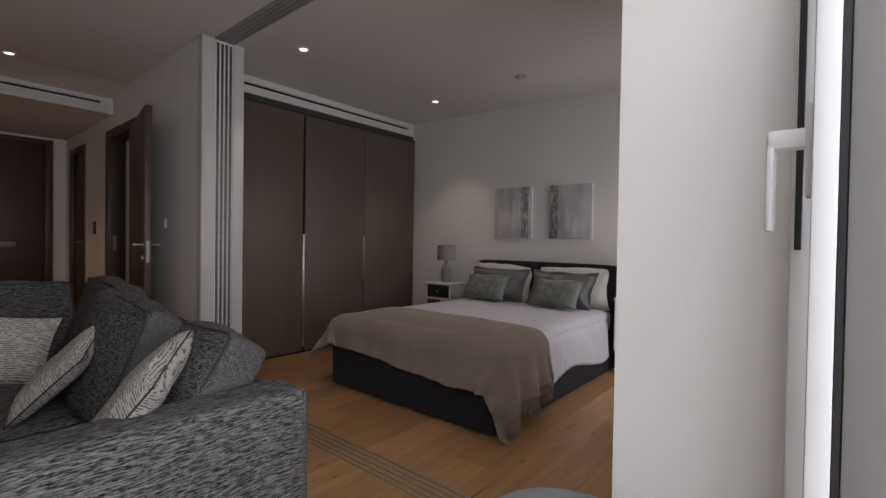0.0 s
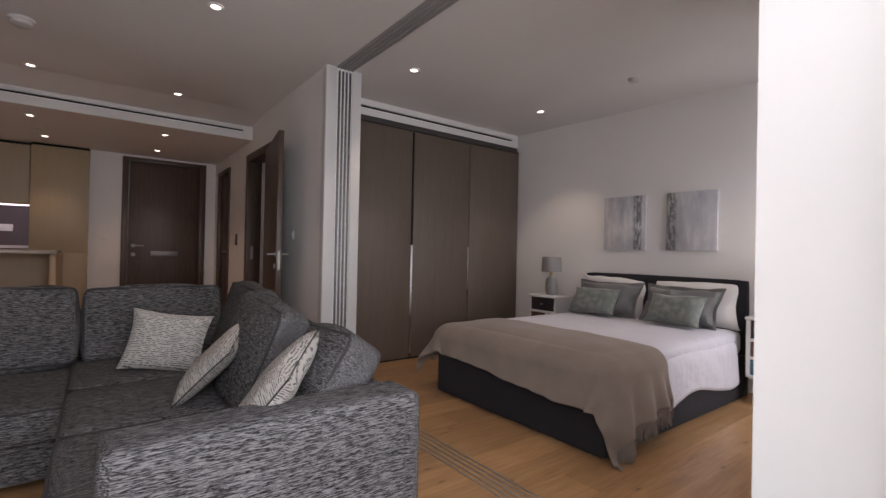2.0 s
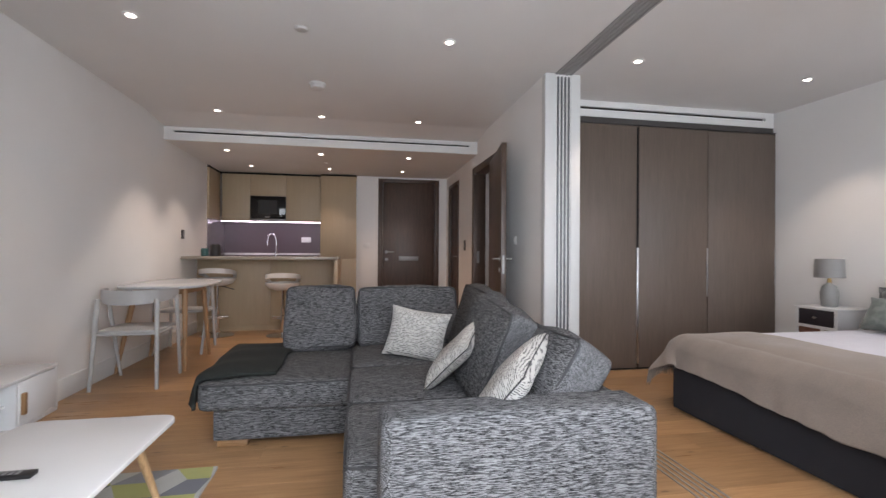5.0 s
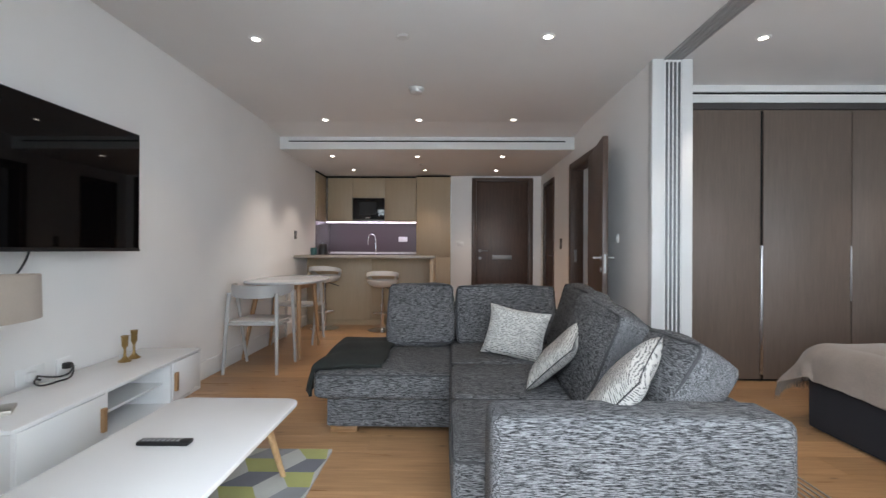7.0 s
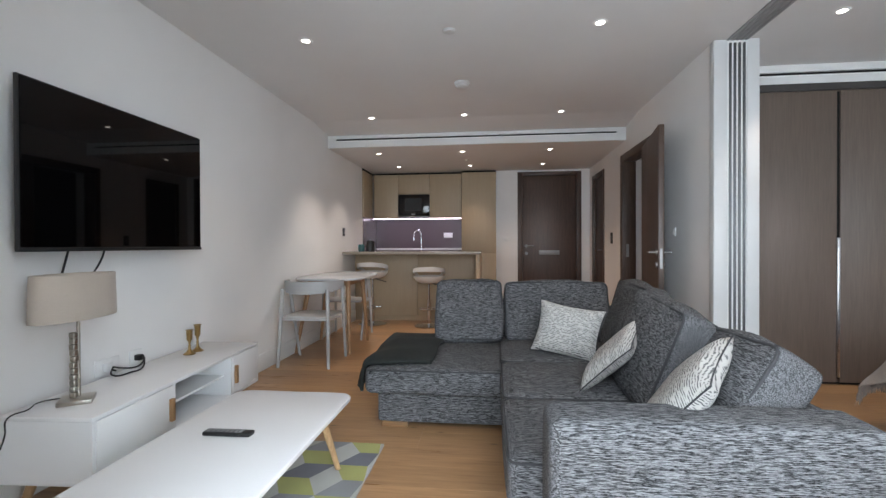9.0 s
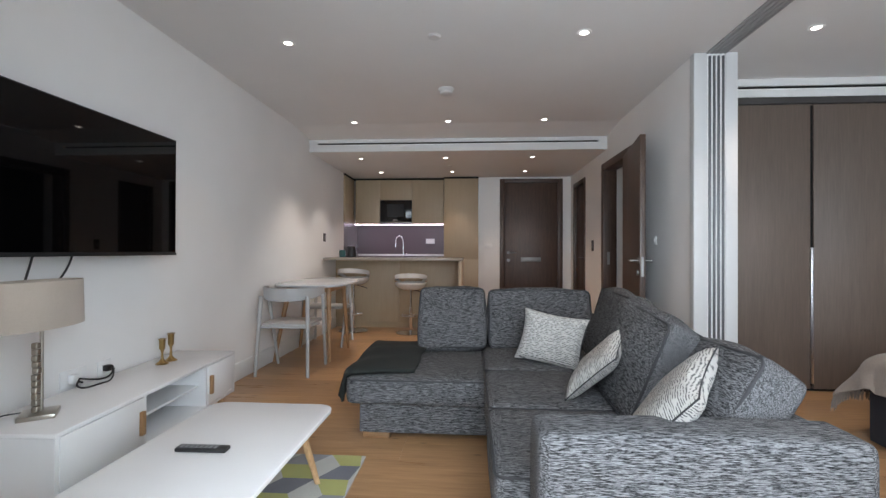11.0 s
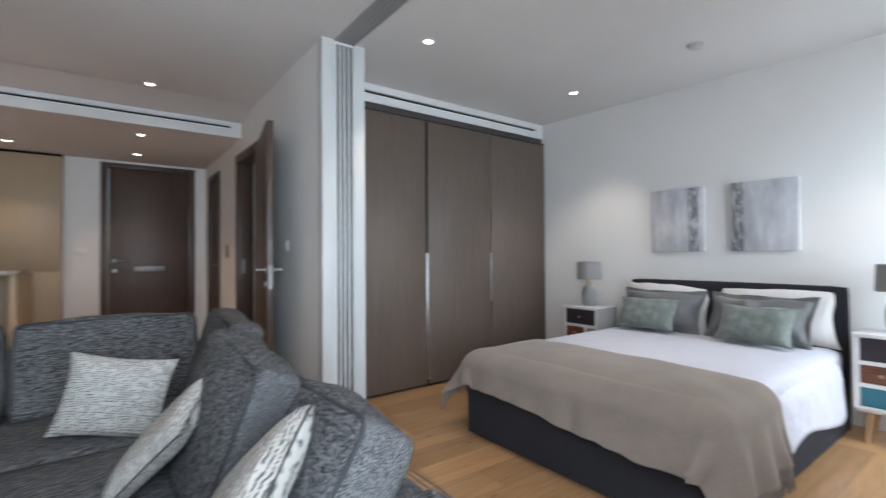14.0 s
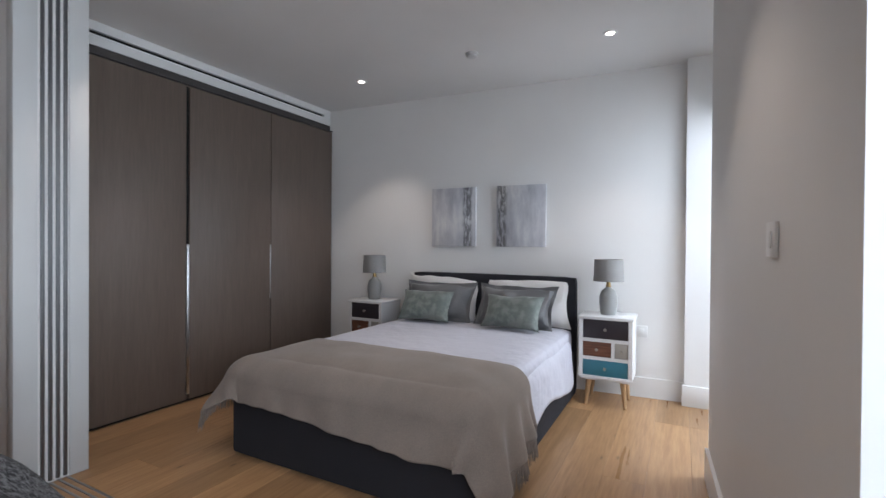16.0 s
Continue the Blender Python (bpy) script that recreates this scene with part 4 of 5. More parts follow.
def wall_unit(y0, y1, z0, z1):
    u = thing("wall_kitchen_unit", (-6.6, y0, z0), "pale oak kitchen wall cabinet with a flat door", "kitchen unit", "kitchen wall cabinets")
    part("body", box(-0.36, 0.002, 0, -0.02, y1 - y0 - 0.002, z1 - z0), KITCHEN_WOOD, u, smooth=False)
    part("door", box(-0.019, 0.002, 0, 0, y1 - y0 - 0.002, z1 - z0, 0.0015), KITCHEN_WOOD, u)


wall_unit(0.02, 0.43, 1.545, 2.265)
wall_unit(0.43, 0.96, 1.94, 2.265)
wall_unit(0.96, 1.48, 1.545, 2.265)
gapbar = setting("shadow_gap_units", box(-6.95, -0.02, 2.27, -6.64, 1.485, KH - 0.002), GAP, "black shadow gap over the wall cabinets", "trim", False)
oven = thing("microwave_oven", (-6.6, 0.43, 1.555), "built-in black glass microwave oven", "microwave")
part("casing", box(-0.34, 0.004, 0, -0.01, 0.526, 0.38), BLACK, oven, smooth=False)
door = part("door", box(-0.01, 0.008, 0.03, 0.006, 0.522, 0.375, 0.003), DARK_GLASS, oven, "black glass door")
part("display", box(0.0062, 0.22, 0.05, 0.0072, 0.29, 0.062), mat("display_glow", (0.5, 0.5, 0.5), 0.3), door, "small clock display", False)
part("window", box(0.0062, 0.12, 0.11, 0.0068, 0.40, 0.32), mat("oven_window", (0.02, 0.021, 0.022), 0.15), door, smooth=False)
part("vent_strip", box(-0.01, 0.008, 0.004, 0.004, 0.522, 0.026, 0.002), STEEL, oven)

side = thing("side_kitchen_unit", (-6.08, Y0, 1.545), "pale oak wall cabinet along the side wall", "kitchen unit", "kitchen wall cabinets")
part("body", box(-0.515, -0.15, 0, 0, 0.008, 0.72), KITCHEN_WOOD, side, smooth=False)
part("door", box(-0.515, 0.009, 0, -0.002, 0.028, 0.718, 0.0015), KITCHEN_WOOD, side)
part("shadow_gap", box(-0.515, 0.001, 0.723, 0, 0.02, 0.753), GAP, side, "black shadow gap", False)

base = thing("base_kitchen_units", (-6.38, 0, 0), "run of pale oak base units under the back worktop", "kitchen unit")
for y in (0.0, 0.5, 1.0):
    part("door", box(-0.02, y + 0.002, 0.1, 0, y + 0.486, 0.875, 0.0015), KITCHEN_WOOD, base)
part("carcass", box(-0.58, Y0 + 0.003, 0.0, -0.021, 1.485, 0.878), KITCHEN_WOOD, base, smooth=False)
work = thing("worktop", (-6.36, 0, 0.88), "taupe stone worktop along the kitchen wall", "worktop")
part("slab", box(-0.615, Y0 + 0.003, 0, 0, 1.486, 0.04, 0.003), STONE, work)
# thin pale strip along the splashback, clear of the slab
part("upstand", box(-0.615, Y0 + 0.003, 0.135, -0.59, 1.486, 0.17, 0.002), TRIM, work, "pale line along the splashback")
splash = setting("splashback", box(-6.975, Y0 + 0.005, 0.92, -6.955, 1.486, 1.545), SPLASH, "mauve glass splashback lit from above", "splashback", False)
setting("splashback_side", box(-6.95, Y0 + 0.001, 0.92, -6.1, Y0 + 0.007, 1.545), SPLASH, "mauve glass splashback on the side wall", "splashback", False)
strip = thing("led_strip", (-6.62, 0.0, 1.545), "lit violet-white strip light under the wall cabinets", "strip light")
part("diffuser", box(-0.02, 0.0, -0.014, 0.002, 1.478, -0.003), LED, strip, smooth=False)
lamp("strip_beam", "AREA", pose(-6.68, 0.73, 1.515), 3.2, (0.86, 0.78, 1.0), shape="RECTANGLE", size=0.03, size_y=1.4)

tap = thing("kitchen_tap", (-6.72, 0.80, 0.92), "tall chrome swan-neck kitchen tap", "tap")
bm = rod((0, 0, 0), (0, 0, 0.30), 0.014)
pts = [(0.0, -0.065 + 0.065 * math.cos(radians(a)), 0.30 + 0.13 * math.sin(radians(a)) ** 0.9 if a < 180 else 0.30) for a in range(0, 181, 15)]
for a, b in zip(pts, pts[1:]):
    rod(a, b, 0.012, seg=12, bm=bm)
rod((0, -0.13, 0.30), (0, -0.13, 0.25), 0.012, seg=12, bm=bm)
part("spout", bm, CHROME, tap)
part("lever", rod((0, 0.0, 0.10), (0.03, 0.07, 0.14), 0.006), CHROME, tap)
part("collar", rod((0, 0, 0), (0, 0, 0.03), 0.024, seg=24), CHROME, tap)
wall_plate("kitchen_socket", pose(-6.955, 1.23, 1.27, 0, 0, -90), 0.15, 0.085, "white double socket on the splashback", "socket")

mug = thing("teal_jar", (-5.52, 0.12, 1.012), "small dark teal jar on the breakfast bar", "jar")
part("body", lathe([(0, 0), (0.04, 0), (0.045, 0.02), (0.045, 0.09), (0.038, 0.1), (0.034, 0.1), (0.034, 0.03), (0, 0.03)]), TEAL, mug)
kettle = thing("coffee_pot", (-5.56, 0.24, 1.012), "squat black coffee pot on the breakfast bar", "coffee pot")
part("body", lathe([(0, 0), (0.062, 0), (0.066, 0.02), (0.06, 0.13), (0.05, 0.15), (0, 0.155)]), BLACK, kettle)
part("lid_knob", lathe([(0, 0.155), (0.012, 0.155), (0.014, 0.172), (0, 0.176)]), BLACK, kettle)


# ---- bar stools ----
def bar_stool(m, lift, label):
    """Backrest towards local +x; lift sets the seat height."""
    ob = thing("bar_stool", m, label, "bar stool", "bar stools")
    part("base", lathe([(0, 0), (0.195, 0), (0.2, 0.006), (0.19, 0.012), (0.06, 0.026), (0.03, 0.04), (0, 0.04)], 40), CHROME, ob, "round chrome base")
    part("column", rod((0, 0, 0.03), (0, 0, 0.36), 0.026, seg=20), CHROME, ob)
    part("piston", rod((0, 0, 0.36), (0, 0, 0.66 + lift), 0.014), CHROME, ob)
    ring = bmesh.new()
    pts = [(0.02 + 0.14 * math.cos(radians(a)), 0.13 * math.sin(radians(a)), 0.24) for a in range(-110, 111, 11)]
    for a, b in zip(pts, pts[1:]):
        rod(a, b, 0.009, seg=8, bm=ring)
    rod(pts[0], (0, 0, 0.24), 0.008, bm=ring)
    rod(pts[-1], (0, 0, 0.24), 0.008, bm=ring)
    part("footrest", ring, CHROME, ob)
    part("lever", rod((0, 0.02, 0.64 + lift), (0.03, 0.20, 0.59 + lift), 0.006), BLACK, ob)
    bowl = ((0, 0.635), (0.10, 0.64), (0.17, 0.665), (0.207, 0.71), (0.212, 0.735), (0.203, 0.738), (0.18, 0.70), (0.1, 0.68), (0, 0.676))
    part("seat", lathe([(rr, z + lift) for rr, z in bowl], 36), STOOL_SEAT, ob)
    back = bmesh.new()
    n = 36
    rows = []
    for k in range(n + 1):
        a = radians(-135 + 270 * k / n)
        rise = math.cos((k / n - 0.5) * math.pi) ** 0.7
        ring4 = []
        for dr, dz in ((0, 0), (0.022, 0), (0.022, 0.062), (0, 0.062)):
            r = 0.196 + dr
            ring4.append(back.verts.new((r * math.cos(a), r * math.sin(a), 0.715 + lift + rise * 0.09 + dz * (0.35 + 0.65 * rise))))
        rows.append(ring4)
    for a, b in zip(rows, rows[1:]):
        for q in range(4):
            back.faces.new((a[q], a[(q + 1) % 4], b[(q + 1) % 4], b[q]))
    back.faces.new(rows[0])
    back.faces.new(rows[-1][::-1])
    bmesh.ops.recalc_face_normals(back, faces=back.faces[:])
    part("backrest", back, STOOL_SEAT, ob, "curved open backrest")
    return ob


bar_stool(pose(-5.39, 0.32, 0), 0.0, "pale low-backed bar stool on a chrome pedestal, set high")
bar_stool(pose(-5.28, 1.13, 0, 0, 0, 6), -0.055, "pale low-backed bar stool on a chrome pedestal, set lower")


# ---- dining table and chairs ----
dining = thing("dining_table", (-3.95, 0.335, 0), "pale oval-topped dining table with splayed oak legs", "dining table")
oval = [(math.copysign(abs(math.cos(a)) ** 0.58, math.cos(a)) * 0.52, math.copysign(abs(math.sin(a)) ** 0.58, math.sin(a)) * 0.36) for a in (2 * math.pi * k / 56 for k in range(56))]
part("tabletop", plate(oval, 0.748, 0.772, 0.007), TABLE_TOP, dining)
for x0, y0, x1, y1 in ((-0.27, -0.23, 0.27, -0.21), (-0.27, 0.17, 0.27, 0.19), (-0.27, -0.21, -0.25, 0.17), (0.25, -0.21, 0.27, 0.17)):
    part("apron", box(x0, y0, 0.685, x1, y1, 0.747, 0.002), OAK_PULL, dining)
for sx in (-1, 1):
    for sy in (-1, 1):
        part("leg", rod((sx * 0.25, sy * 0.20 - 0.02, 0.747), (sx * 0.335, sy * 0.28 - 0.06, 0), 0.026, 0.015), OAK_PULL, dining, "tapered oak leg")


def dining_chair(m):
    """Faces local +y; the backrest is a curved band at the back."""
    ob = thing("dining_chair", m, "grey painted wooden chair with a curved band back", "chair", "dining chairs")
    seat = plate(round_rect(-0.22, -0.20, 0.22, 0.23, 0.06), 0.435, 0.455, 0.006)
    part("seat", seat, GREY_PAINT, ob)
    band = bmesh.new()
    rows = []
    for k in range(25):
        a = radians(178 + 184 * k / 24)
        x, y = 0.255 * math.cos(a), 0.06 + 0.285 * math.sin(a)
        nx, ny = math.cos(a), math.sin(a)
        hgt = 0.045 + 0.065 * math.sin((k / 24) * math.pi) ** 0.6
        rows.append([band.verts.new((x + nx * o, y + ny * o - 0.0, z)) for o, z in ((0, 0.765 - hgt), (0.018, 0.765 - hgt), (0.022, 0.77), (0.004, 0.77))])
    for a, b in zip(rows, rows[1:]):
        for q in range(4):
            band.faces.new((a[q], a[(q + 1) % 4], b[(q + 1) % 4], b[q]))
    band.faces.new(rows[0])
    band.faces.new(rows[-1][::-1])
    bmesh.ops.recalc_face_normals(band, faces=band.faces[:])
    part("backrest", band, GREY_PAINT, ob, "curved band backrest")
    for sx in (-1, 1):
        part("leg", rod((sx * 0.21, -0.19, 0.70), (sx * 0.235, -0.245, 0), 0.019, 0.014), GREY_PAINT, ob)
        part("leg", rod((sx * 0.262, 0.055, 0.73), (sx * 0.235, 0.23, 0), 0.018, 0.013), GREY_PAINT, ob)
        part("stretcher", rod((sx * 0.215, -0.20, 0.425), (sx * 0.225, 0.06, 0.425), 0.012), GREY_PAINT, ob)
    part("stretcher", rod((-0.215, -0.195, 0.425), (0.215, -0.195, 0.425), 0.012), GREY_PAINT, ob)
    return ob


chair = dining_chair(pose(-3.31, 0.305, 0, 0, 0, 90))
copy_thing(chair, pose(-4.52, 0.24, 0, 0, 0, -90))


# ---- bedside tables and lamps ----
def bedside(m):
    """Front faces local -y."""
    ob = thing("bedside_table", m, "white bedside table with four coloured drawers on oak legs", "bedside table", "bedside tables")
    w, d, z0, z1 = 0.18, 0.30, 0.20, 0.645
    part("top", box(-w - 0.008, -0.008, z1 - 0.022, w + 0.008, d, z1, 0.004), LACQUER, ob)
    part("bottom", box(-w, 0, z0, w, d, z0 + 0.02, 0.002), LACQUER, ob)
    for s in (-1, 1):
        part("side", box(s * w, 0, z0 + 0.02, s * (w - 0.026), d, z1 - 0.022), LACQUER, ob, smooth=False)
    part("back", box(-w + 0.026, d - 0.01, z0 + 0.02, w - 0.026, d, z1 - 0.022), LACQUER, ob, smooth=False)
    rows = [z0 + 0.02, z0 + 0.145, z0 + 0.275, z1 - 0.022]
    for z in rows[1:3]:
        part("rail", box(-w + 0.026, 0.001, z - 0.011, w - 0.026, d - 0.01, z + 0.011), LACQUER, ob, smooth=False)
    part("divider", box(0.042, 0.001, rows[1] + 0.011, 0.064, d - 0.01, rows[2] - 0.011), LACQUER, ob, smooth=False)
    for a, b, lo, hi, material, text in ((-w + 0.028, w - 0.028, rows[0] + 0.002, rows[1] - 0.013, DRAWER_BLUE, "teal blue drawer"),
                                         (-w + 0.028, 0.040, rows[1] + 0.013, rows[2] - 0.013, DRAWER_WOOD, "dark reddish wood drawer"),
                                         (0.066, w - 0.028, rows[1] + 0.013, rows[2] - 0.013, DRAWER_GREY, "stone grey drawer"),
                                         (-w + 0.028, w - 0.028, rows[2] + 0.013, rows[3] - 0.002, DRAWER_DARK, "dark aubergine drawer")):
        dr = part("drawer", box(a, 0.006, lo, b, d - 0.02, hi, 0.002), material, ob, text)
        part("knob", lathe([(0, 0), (0.006, 0), (0.006, 0.012), (0.011, 0.018), (0.009, 0.026), (0, 0.028)], 16), NICKEL, dr, "small metal knob",
             at=pose((a + b) / 2, 0.006, (lo + hi) / 2, 90))
    for s in (-1, 1):
        for y, dy in ((0.05, -0.02), (d - 0.05, 0.01)):
            part("leg", rod((s * 0.115, y, 0.186), (s * 0.135, y + dy, 0), 0.021, 0.012), OAK_LEG, ob, "tapered oak leg")
        part("leg_block", box(s * 0.06, 0.02, 0.184, s * 0.17, d - 0.02, z0 - 0.0005, 0.002), LACQUER, ob)
    return ob


right = bedside(pose(-0.33, 5.98, 0))
copy_thing(right, pose(-2.365, 5.88, 0))


def bedside_lamp(m):
    ob = thing("bedside_lamp", m, "grey ceramic bedside lamp with a grey drum shade, unlit", "table lamp", "bedside lamps")
    part("base", lathe([(0, 0), (0.052, 0), (0.056, 0.006), (0.064, 0.08), (0.064, 0.13), (0.05, 0.175), (0.022, 0.195), (0.018, 0.205), (0, 0.205)], 40), CERAMIC, ob, "ribbed grey ceramic base")
    part("neck", lathe([(0.019, 0.2), (0.016, 0.22), (0.012, 0.255), (0, 0.255)], 24), BRASS, ob, "brass neck")
    part("shade", lathe([(0.107, 0.245), (0.100, 0.405), (0.098, 0.405), (0.105, 0.245), (0.107, 0.245)], 48), SHADE_GREY, ob, "grey fabric drum shade")
    part("bulb_holder", rod((0, 0, 0.25), (0, 0, 0.30), 0.014), BLACK, ob)
    ringb = bmesh.new()
    for k in range(3):
        a = radians(120 * k)
        rod((0, 0, 0.395), (0.099 * math.cos(a), 0.099 * math.sin(a), 0.395), 0.0015, seg=6, bm=ringb)
    part("shade_carrier", ringb, STEEL, ob)
    return ob


one = bedside_lamp(pose(-0.33, 6.13, 0.6455))
copy_thing(one, pose(-2.37, 6.03, 0.6455))


# ---- pictures ----
def canvas_paint(name, streak, seed):
    """Soft lilac-grey abstract with a worn dark upright band centred on local x = streak."""
    m = mat(name, (0.5, 0.5, 0.52), 0.8)
    n = Net(m)
    v = n.coords((1, 1, 1))
    mp = n.add("Mapping", Scale=(9, 1, 3), Location=(seed, 0, seed))
    n.link(v, mp.inputs["Vector"])
    soft_c = n.ramp(n.noise(mp.outputs[0], 1.0, 4, 0.6), [(0.3, (0.38, 0.38, 0.42)), (0.52, (0.55, 0.55, 0.58)), (0.68, (0.70, 0.70, 0.69))])
    sep = n.add("SeparateXYZ")
    n.link(v, sep.inputs[0])
    dist = n.t.nodes.new("ShaderNodeMath")
    dist.operation = "SUBTRACT"
    dist.inputs[1].default_value = streak
    n.link(sep.outputs[0], dist.inputs[0])
    ab = n.t.nodes.new("ShaderNodeMath")
    ab.operation = "ABSOLUTE"
    n.link(dist.outputs[0], ab.inputs[0])
    band = n.ramp(ab.outputs[0], [(0.0, (0.9, 0.9, 0.9)), (0.03, (0.8, 0.8, 0.8)), (0.055, (0, 0, 0))])
    mp2 = n.add("Mapping", Scale=(40, 1, 11), Location=(seed, 3, 0))
    n.link(v, mp2.inputs["Vector"])
    worn = n.ramp(n.noise(mp2.outputs[0], 1.0, 5, 0.7), [(0.42, (0, 0, 0)), (0.54, (1, 1, 1))])
    mask = n.mix(1.0, band, worn, "MULTIPLY")
    n.color(n.mix(mask, soft_c, (0.13, 0.125, 0.13)))
    n.bump(n.noise(v, 90, 3), 0.25, 0.004)
    return m


for x, y, streak, seed in ((-1.672, 6.27, 0.135, 2.0), (-1.06, 6.31, -0.165, 7.0)):
    pic = thing("wall_picture", pose(x, y, 1.137, 0, 0, 3.8), "unframed canvas with a pale lilac-grey abstract painting", "picture", "pictures over the bed")
    part("canvas", box(-0.212, -0.018, 0, 0.212, 0.012, 0.522, 0.004), canvas_paint("abstract_canvas", streak, seed), pic)
    part("stretcher_frame", box(-0.2, 0.0125, 0.015, 0.2, 0.017, 0.507), OAK_LEG, pic, smooth=False)

# ---- round pouffe by the pier ----
pouffe = thing("pouffe", (0.36, 3.17, 0), "round grey velvet pouffe beside the window pier", "pouffe")
part("body", lathe([(0, 0.02), (0.19, 0.02), (0.205, 0.05), (0.208, 0.32), (0.2, 0.36), (0.195, 0.36)], 48), POUFFE, pouffe)
part("top", lathe([(0.195, 0.352), (0.206, 0.37), (0.2, 0.405), (0.15, 0.42), (0, 0.424)], 48), POUFFE, pouffe, "padded round top")
part("base_ring", lathe([(0, 0), (0.18, 0), (0.18, 0.02), (0, 0.02)], 40), BLACK, pouffe)


# ---- on and around the television unit ----
TOPZ = 0.425
tl = thing("table_lamp", pose(-0.95, 0.21, TOPZ, 0, 0, 8), "table lamp with a beige oval shade and hammered metal stem, unlit", "table lamp")
part("base", box(-0.06, -0.06, 0, 0.06, 0.06, 0.018, 0.002), NICKEL, tl, "square metal foot", at=pose(0, 0, 0, 0, 0, 28))
part("stem", rod((-0.012, 0, 0.02), (-0.012, 0, 0.42), 0.007), NICKEL, tl)
rnd = random.Random(5)
for k in range(11):
    z = 0.022 + k * 0.0255
    o = rnd.uniform(-0.003, 0.003)
    part("bar_segment", box(0.002 + o, -0.012, z, 0.026 + o, 0.012, z + 0.024, 0.003, 1), NICKEL, tl)
sh = bmesh.new()
n = 64
prof = ((0.212, 0.10, 0.362), (0.205, 0.096, 0.55), (0.202, 0.093, 0.55), (0.209, 0.097, 0.362))
rings = [[sh.verts.new((a * math.cos(2 * math.pi * k / n), b * math.sin(2 * math.pi * k / n), z)) for k in range(n)] for a, b, z in prof]
for a, b in zip(rings, rings[1:] + rings[:1]):
    for k in range(n):
        sh.faces.new((a[k], a[(k + 1) % n], b[(k + 1) % n], b[k]))
bmesh.ops.recalc_face_normals(sh, faces=sh.faces[:])
part("shade", sh, SHADE_BEIGE, tl, "beige linen oval shade")
part("shade_carrier", rod((-0.2, 0, 0.42), (0.2, 0, 0.42), 0.002), STEEL, tl)


def candlestick(m, h):
    ob = thing("candlestick", m, "small aged brass candlestick on the white unit", "candlestick", "brass candlesticks")
    part("stem", lathe([(0, 0), (0.034, 0), (0.036, 0.004), (0.02, 0.014), (0.008, 0.03), (0.006, h * 0.45), (0.010, h * 0.55), (0.016, h * 0.6), (0.018, h), (0.014, h), (0.013, h * 0.65), (0, h * 0.65)], 32), BRASS, ob)
    part("drip_ring", lathe([(0.016, h * 0.97), (0.022, h * 0.985), (0.022, h), (0.016, h)], 32), BRASS, ob)
    return ob


candlestick((-1.80, 0.125, TOPZ), 0.15)
candlestick((-1.885, 0.12, TOPZ), 0.168)


def cable(name, pts, r, label):
    cu = bpy.data.curves.new(name, "CURVE")
    cu.dimensions, cu.bevel_depth, cu.bevel_resolution, cu.resolution_u = "3D", r, 2, 8
    sp = cu.splines.new("BEZIER")
    sp.bezier_points.add(len(pts) - 1)
    for bp, p in zip(sp.bezier_points, pts):
        bp.co, bp.handle_left_type, bp.handle_right_type = p, "AUTO", "AUTO"
    cu.materials.append(BLACK)
    return tagged(new(name, cu), label, "cable")


cable("tv_cable", [(-1.11, 0.02, 1.10), (-1.10, 0.0, 1.0), (-1.085, -0.02, 0.90), (-1.08, -0.05, 0.84)], 0.005, "black cable hanging from the television")
cable("tv_cable", [(-1.31, 0.02, 1.10), (-1.30, 0.0, 1.02), (-1.25, -0.015, 0.94), (-1.16, -0.02, 0.88), (-1.12, -0.05, 0.84)], 0.005, "black cable hanging from the television")
sock = wall_plate("wall_socket", pose(-1.36, Y0, 0.462), 0.15, 0.085, "white double socket above the television unit", "socket")
sock2 = wall_plate("wall_socket", pose(-1.55, Y0, 0.462), 0.085, 0.085, "white socket above the television unit", "socket")
plug = thing("plug", pose(-1.34, Y0 + 0.0135, 0.462), "white plug in the wall socket", "plug")
part("body", box(-0.02, 0, -0.022, 0.02, 0.03, 0.022, 0.006), PLASTIC, plug)
part("cord_grip", rod((0, 0.02, -0.01), (-0.02, 0.045, -0.022), 0.006, 0.0045), BLACK, plug)
plug2 = thing("plug", pose(-1.545, Y0 + 0.0135, 0.465), "black plug in the wall socket", "plug")
part("body", box(-0.018, 0, -0.016, 0.018, 0.034, 0.016, 0.006), BLACK, plug2)
cable("plug_cable", [(-1.545, 0.03, 0.475), (-1.50, 0.06, 0.45), (-1.44, 0.07, 0.44), (-1.38, 0.05, 0.45), (-1.34, 0.025, 0.465)], 0.0045, "black cable lying behind the unit")
cable("plug_cable", [(-1.34, 0.025, 0.46), (-1.30, 0.06, 0.435), (-1.38, 0.1, 0.431), (-1.47, 0.085, 0.431), (-1.54, 0.04, 0.465)], 0.0045, "black cable lying on the unit")
cable("lamp_cable", [(-0.97, 0.13, 0.432), (-0.91, 0.08, 0.432), (-0.82, 0.12, 0.432), (-0.75, 0.11, 0.42), (-0.735, 0.12, 0.37), (-0.75, 0.08, 0.30)], 0.003, "black lamp cable trailing over the end of the unit")

remote = thing("remote_control", pose(-0.815, 0.985, 0.37, 0, 0, 91), "black television remote control lying on the coffee table", "remote control")
part("body", box(-0.095, -0.022, 0, 0.095, 0.022, 0.016, 0.006), BLACK, remote)
for i in range(8):
    for j in range(3):
        part("button", box(-0.08 + i * 0.018, -0.014 + j * 0.0105, 0.0155, -0.068 + i * 0.018, -0.007 + j * 0.0105, 0.0175), BUTTON, remote, smooth=False)

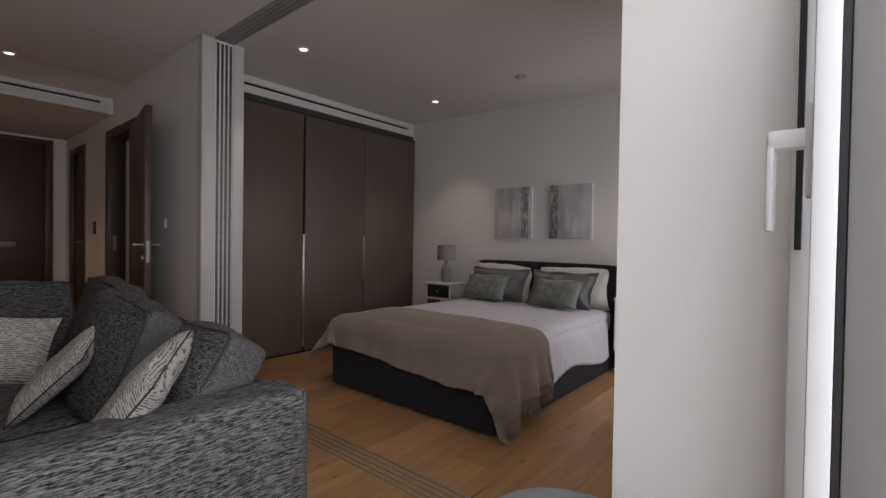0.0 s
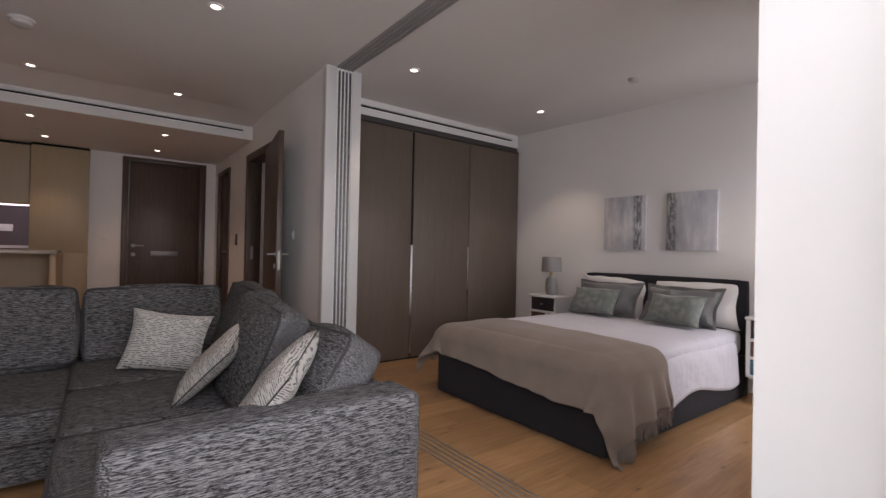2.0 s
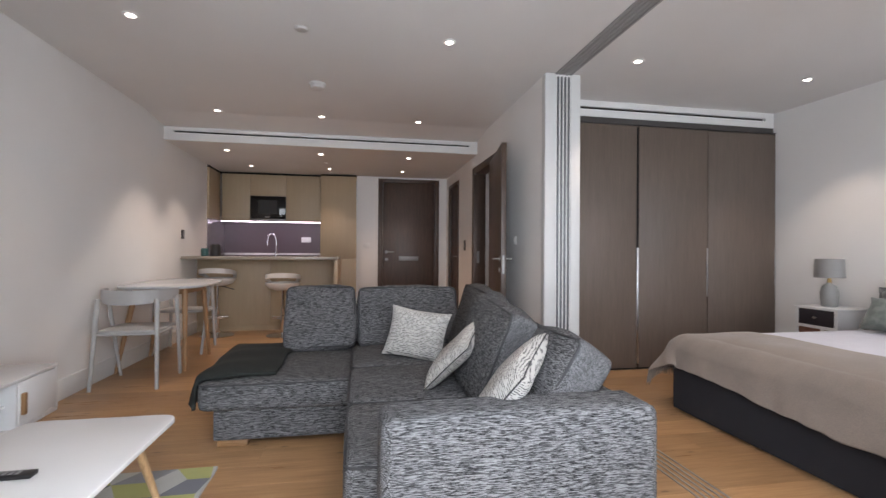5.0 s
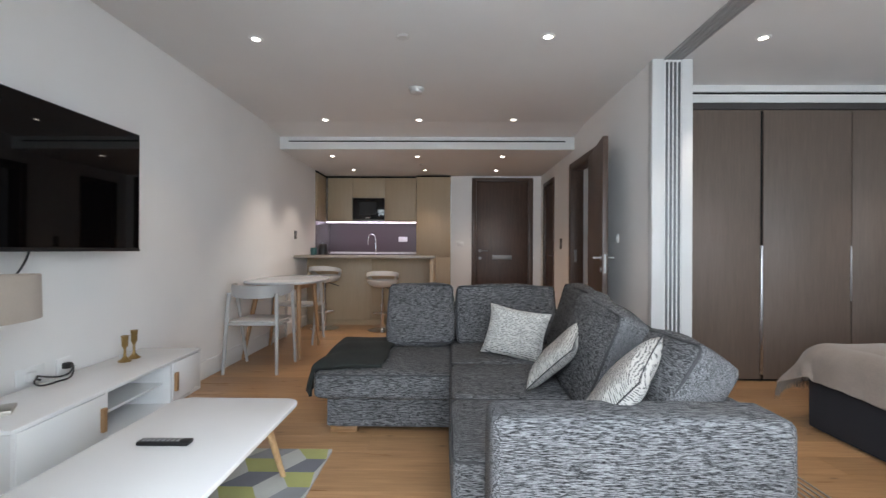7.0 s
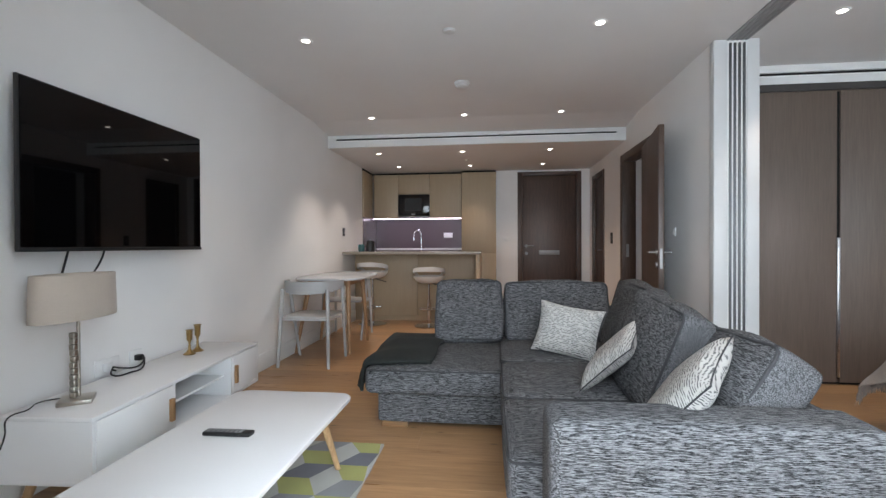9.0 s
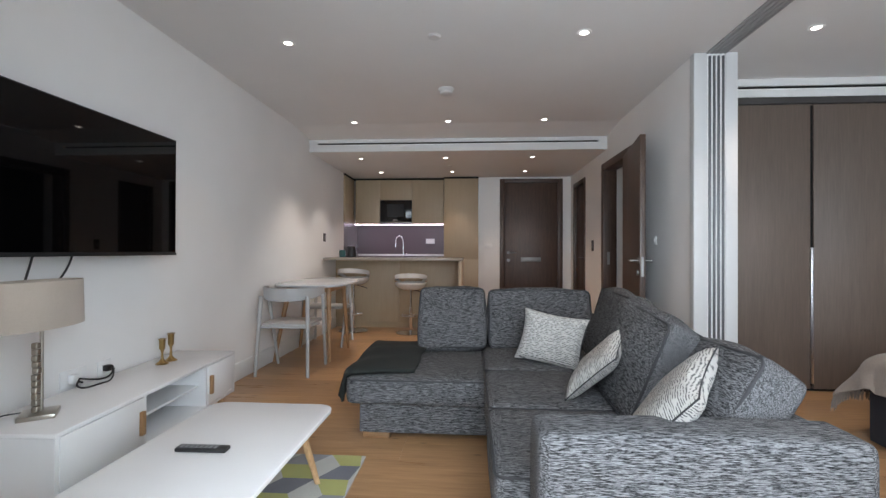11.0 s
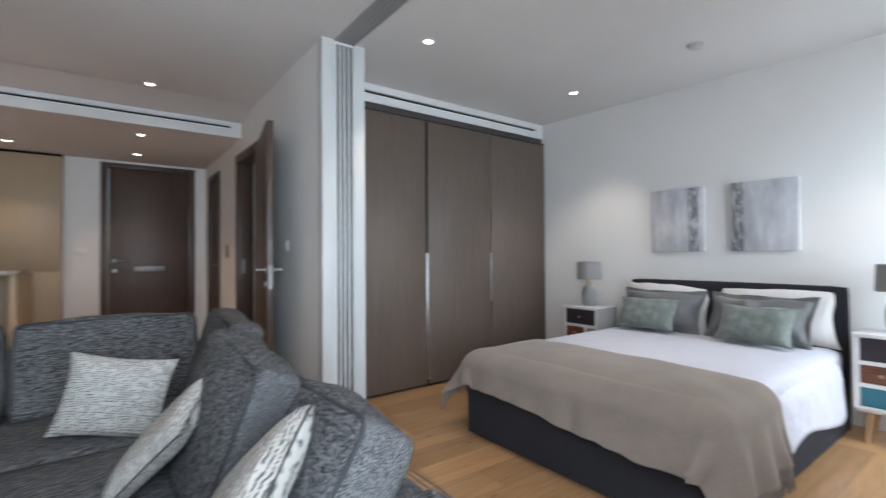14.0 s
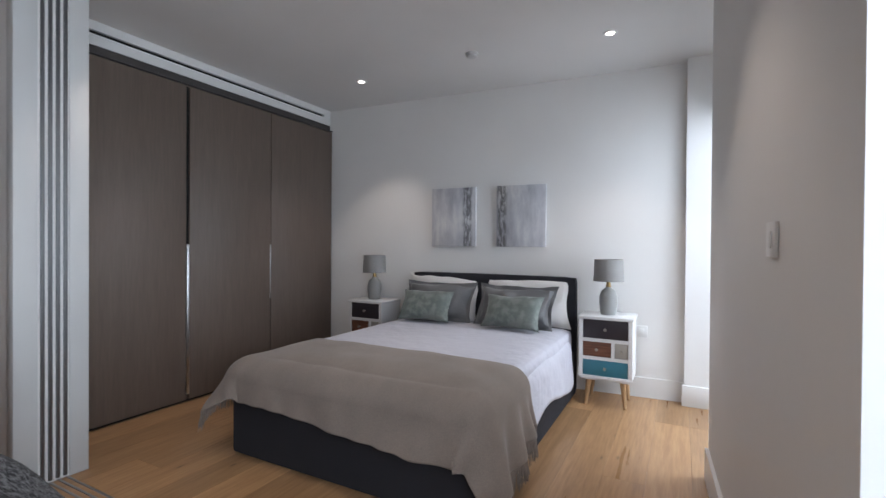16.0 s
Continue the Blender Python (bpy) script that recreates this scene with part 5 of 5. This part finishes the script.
# ---- blanket on the chaise ----
blanket = thing("folded_blanket", (0, 0, 0), "dark green wool blanket laid over the chaise end", "blanket")
bm, _ = drape(-2.72, -1.90, 1.245, 1.62, 0.382, (0.02, lambda f: 0.07 * (1 - f), lambda f: 0.07 + 0.12 * f ** 2, 0.0), 0.04, 60, 50, 0.3, 0.02, 2.5, 0.022, 5, 0.022)
thicken(part("cloth", bm, BLANKET, blanket), 0.022)

# ---- rug with tumbling blocks ----
rug = thing("rug", (0, 0, 0), "rug with grey and lime tumbling-block pattern under the coffee table", "rug")
RX0, RX1, RY0, RY1 = -1.60, 0.25, 0.50, 1.40
part("backing", box(RX0, RY0, 0.0005, RX1, RY1, 0.008), cloth("rug_backing", (0.3, 0.3, 0.3)), rug, smooth=False)
RUG = [cloth("rug_pile", c, 0.95, 300, 0.15) for c in ((0.105, 0.108, 0.13), (0.36, 0.36, 0.335), (0.30, 0.305, 0.085), (0.19, 0.195, 0.205))]
S = 0.16
hx, hy = S * math.sqrt(3) / 2, S * 1.5
tiles = [[] for _ in RUG]
row = 0
yy = RY0 - S
while yy < RY1 + S:
    xx = RX0 - S + (hx if row % 2 else 0)
    while xx < RX1 + S:
        hexa = [(xx + S * math.sin(radians(60 * k)), yy + S * math.cos(radians(60 * k))) for k in range(6)]
        c = (xx, yy)
        kinds = (0, 1, 2) if (row + int((xx - RX0) / hx)) % 3 else (3, 1, 2)
        for q, kind in zip(((0, 1, 2), (2, 3, 4), (4, 5, 0)), kinds):
            tiles[kind].append([hexa[q[0]], hexa[q[1]], hexa[q[2]], c])
        xx += 2 * hx
    yy += hy
    row += 1
for kind, quads in enumerate(tiles):
    for quad in quads:
        quad = [(min(max(x, RX0), RX1), min(max(y, RY0), RY1)) for x, y in quad]
        area = sum(a[0] * b[1] - a[1] * b[0] for a, b in zip(quad, quad[1:] + quad[:1]))
        if abs(area) > 1e-4:
            part("pile_block", plate(quad, 0.0085, 0.0125), RUG[kind], rug, smooth=False)


# ---- floor planks, last ----
floor = thing("floor", (0, 0, 0), "wide oak floorboards with knots, laid across the rooms", "floor", kind="structure")
rnd = random.Random(11)
PW = 0.2
meshes = {}


def plank_mesh(w, l):
    key = (round(w, 3), round(l, 3))
    if key not in meshes:
        bm = box(0, 0, -0.012, w, l, 0, 0.0006, 1)
        me = bpy.data.meshes.new("plank")
        bm.to_mesh(me)
        bm.free()
        me.materials.append(OAK_FLOOR)
        meshes[key] = me
    return meshes[key]


x = -7.2
while x < 1.15:
    y = -0.72 + rnd.choice((0, 0.4, 0.9, 1.4)) - 1.9
    while y < 6.5:
        a, b = max(y, -0.42), min(y + 1.9, 6.5)
        if b - a > 0.05 and not (b < 0 and x < -7):
            ob = new("plank", plank_mesh(PW - 0.0005, b - a - 0.0005))
            ob.location = (x, a, 0)
            ob.parent = floor
        y += 1.9
    x += PW
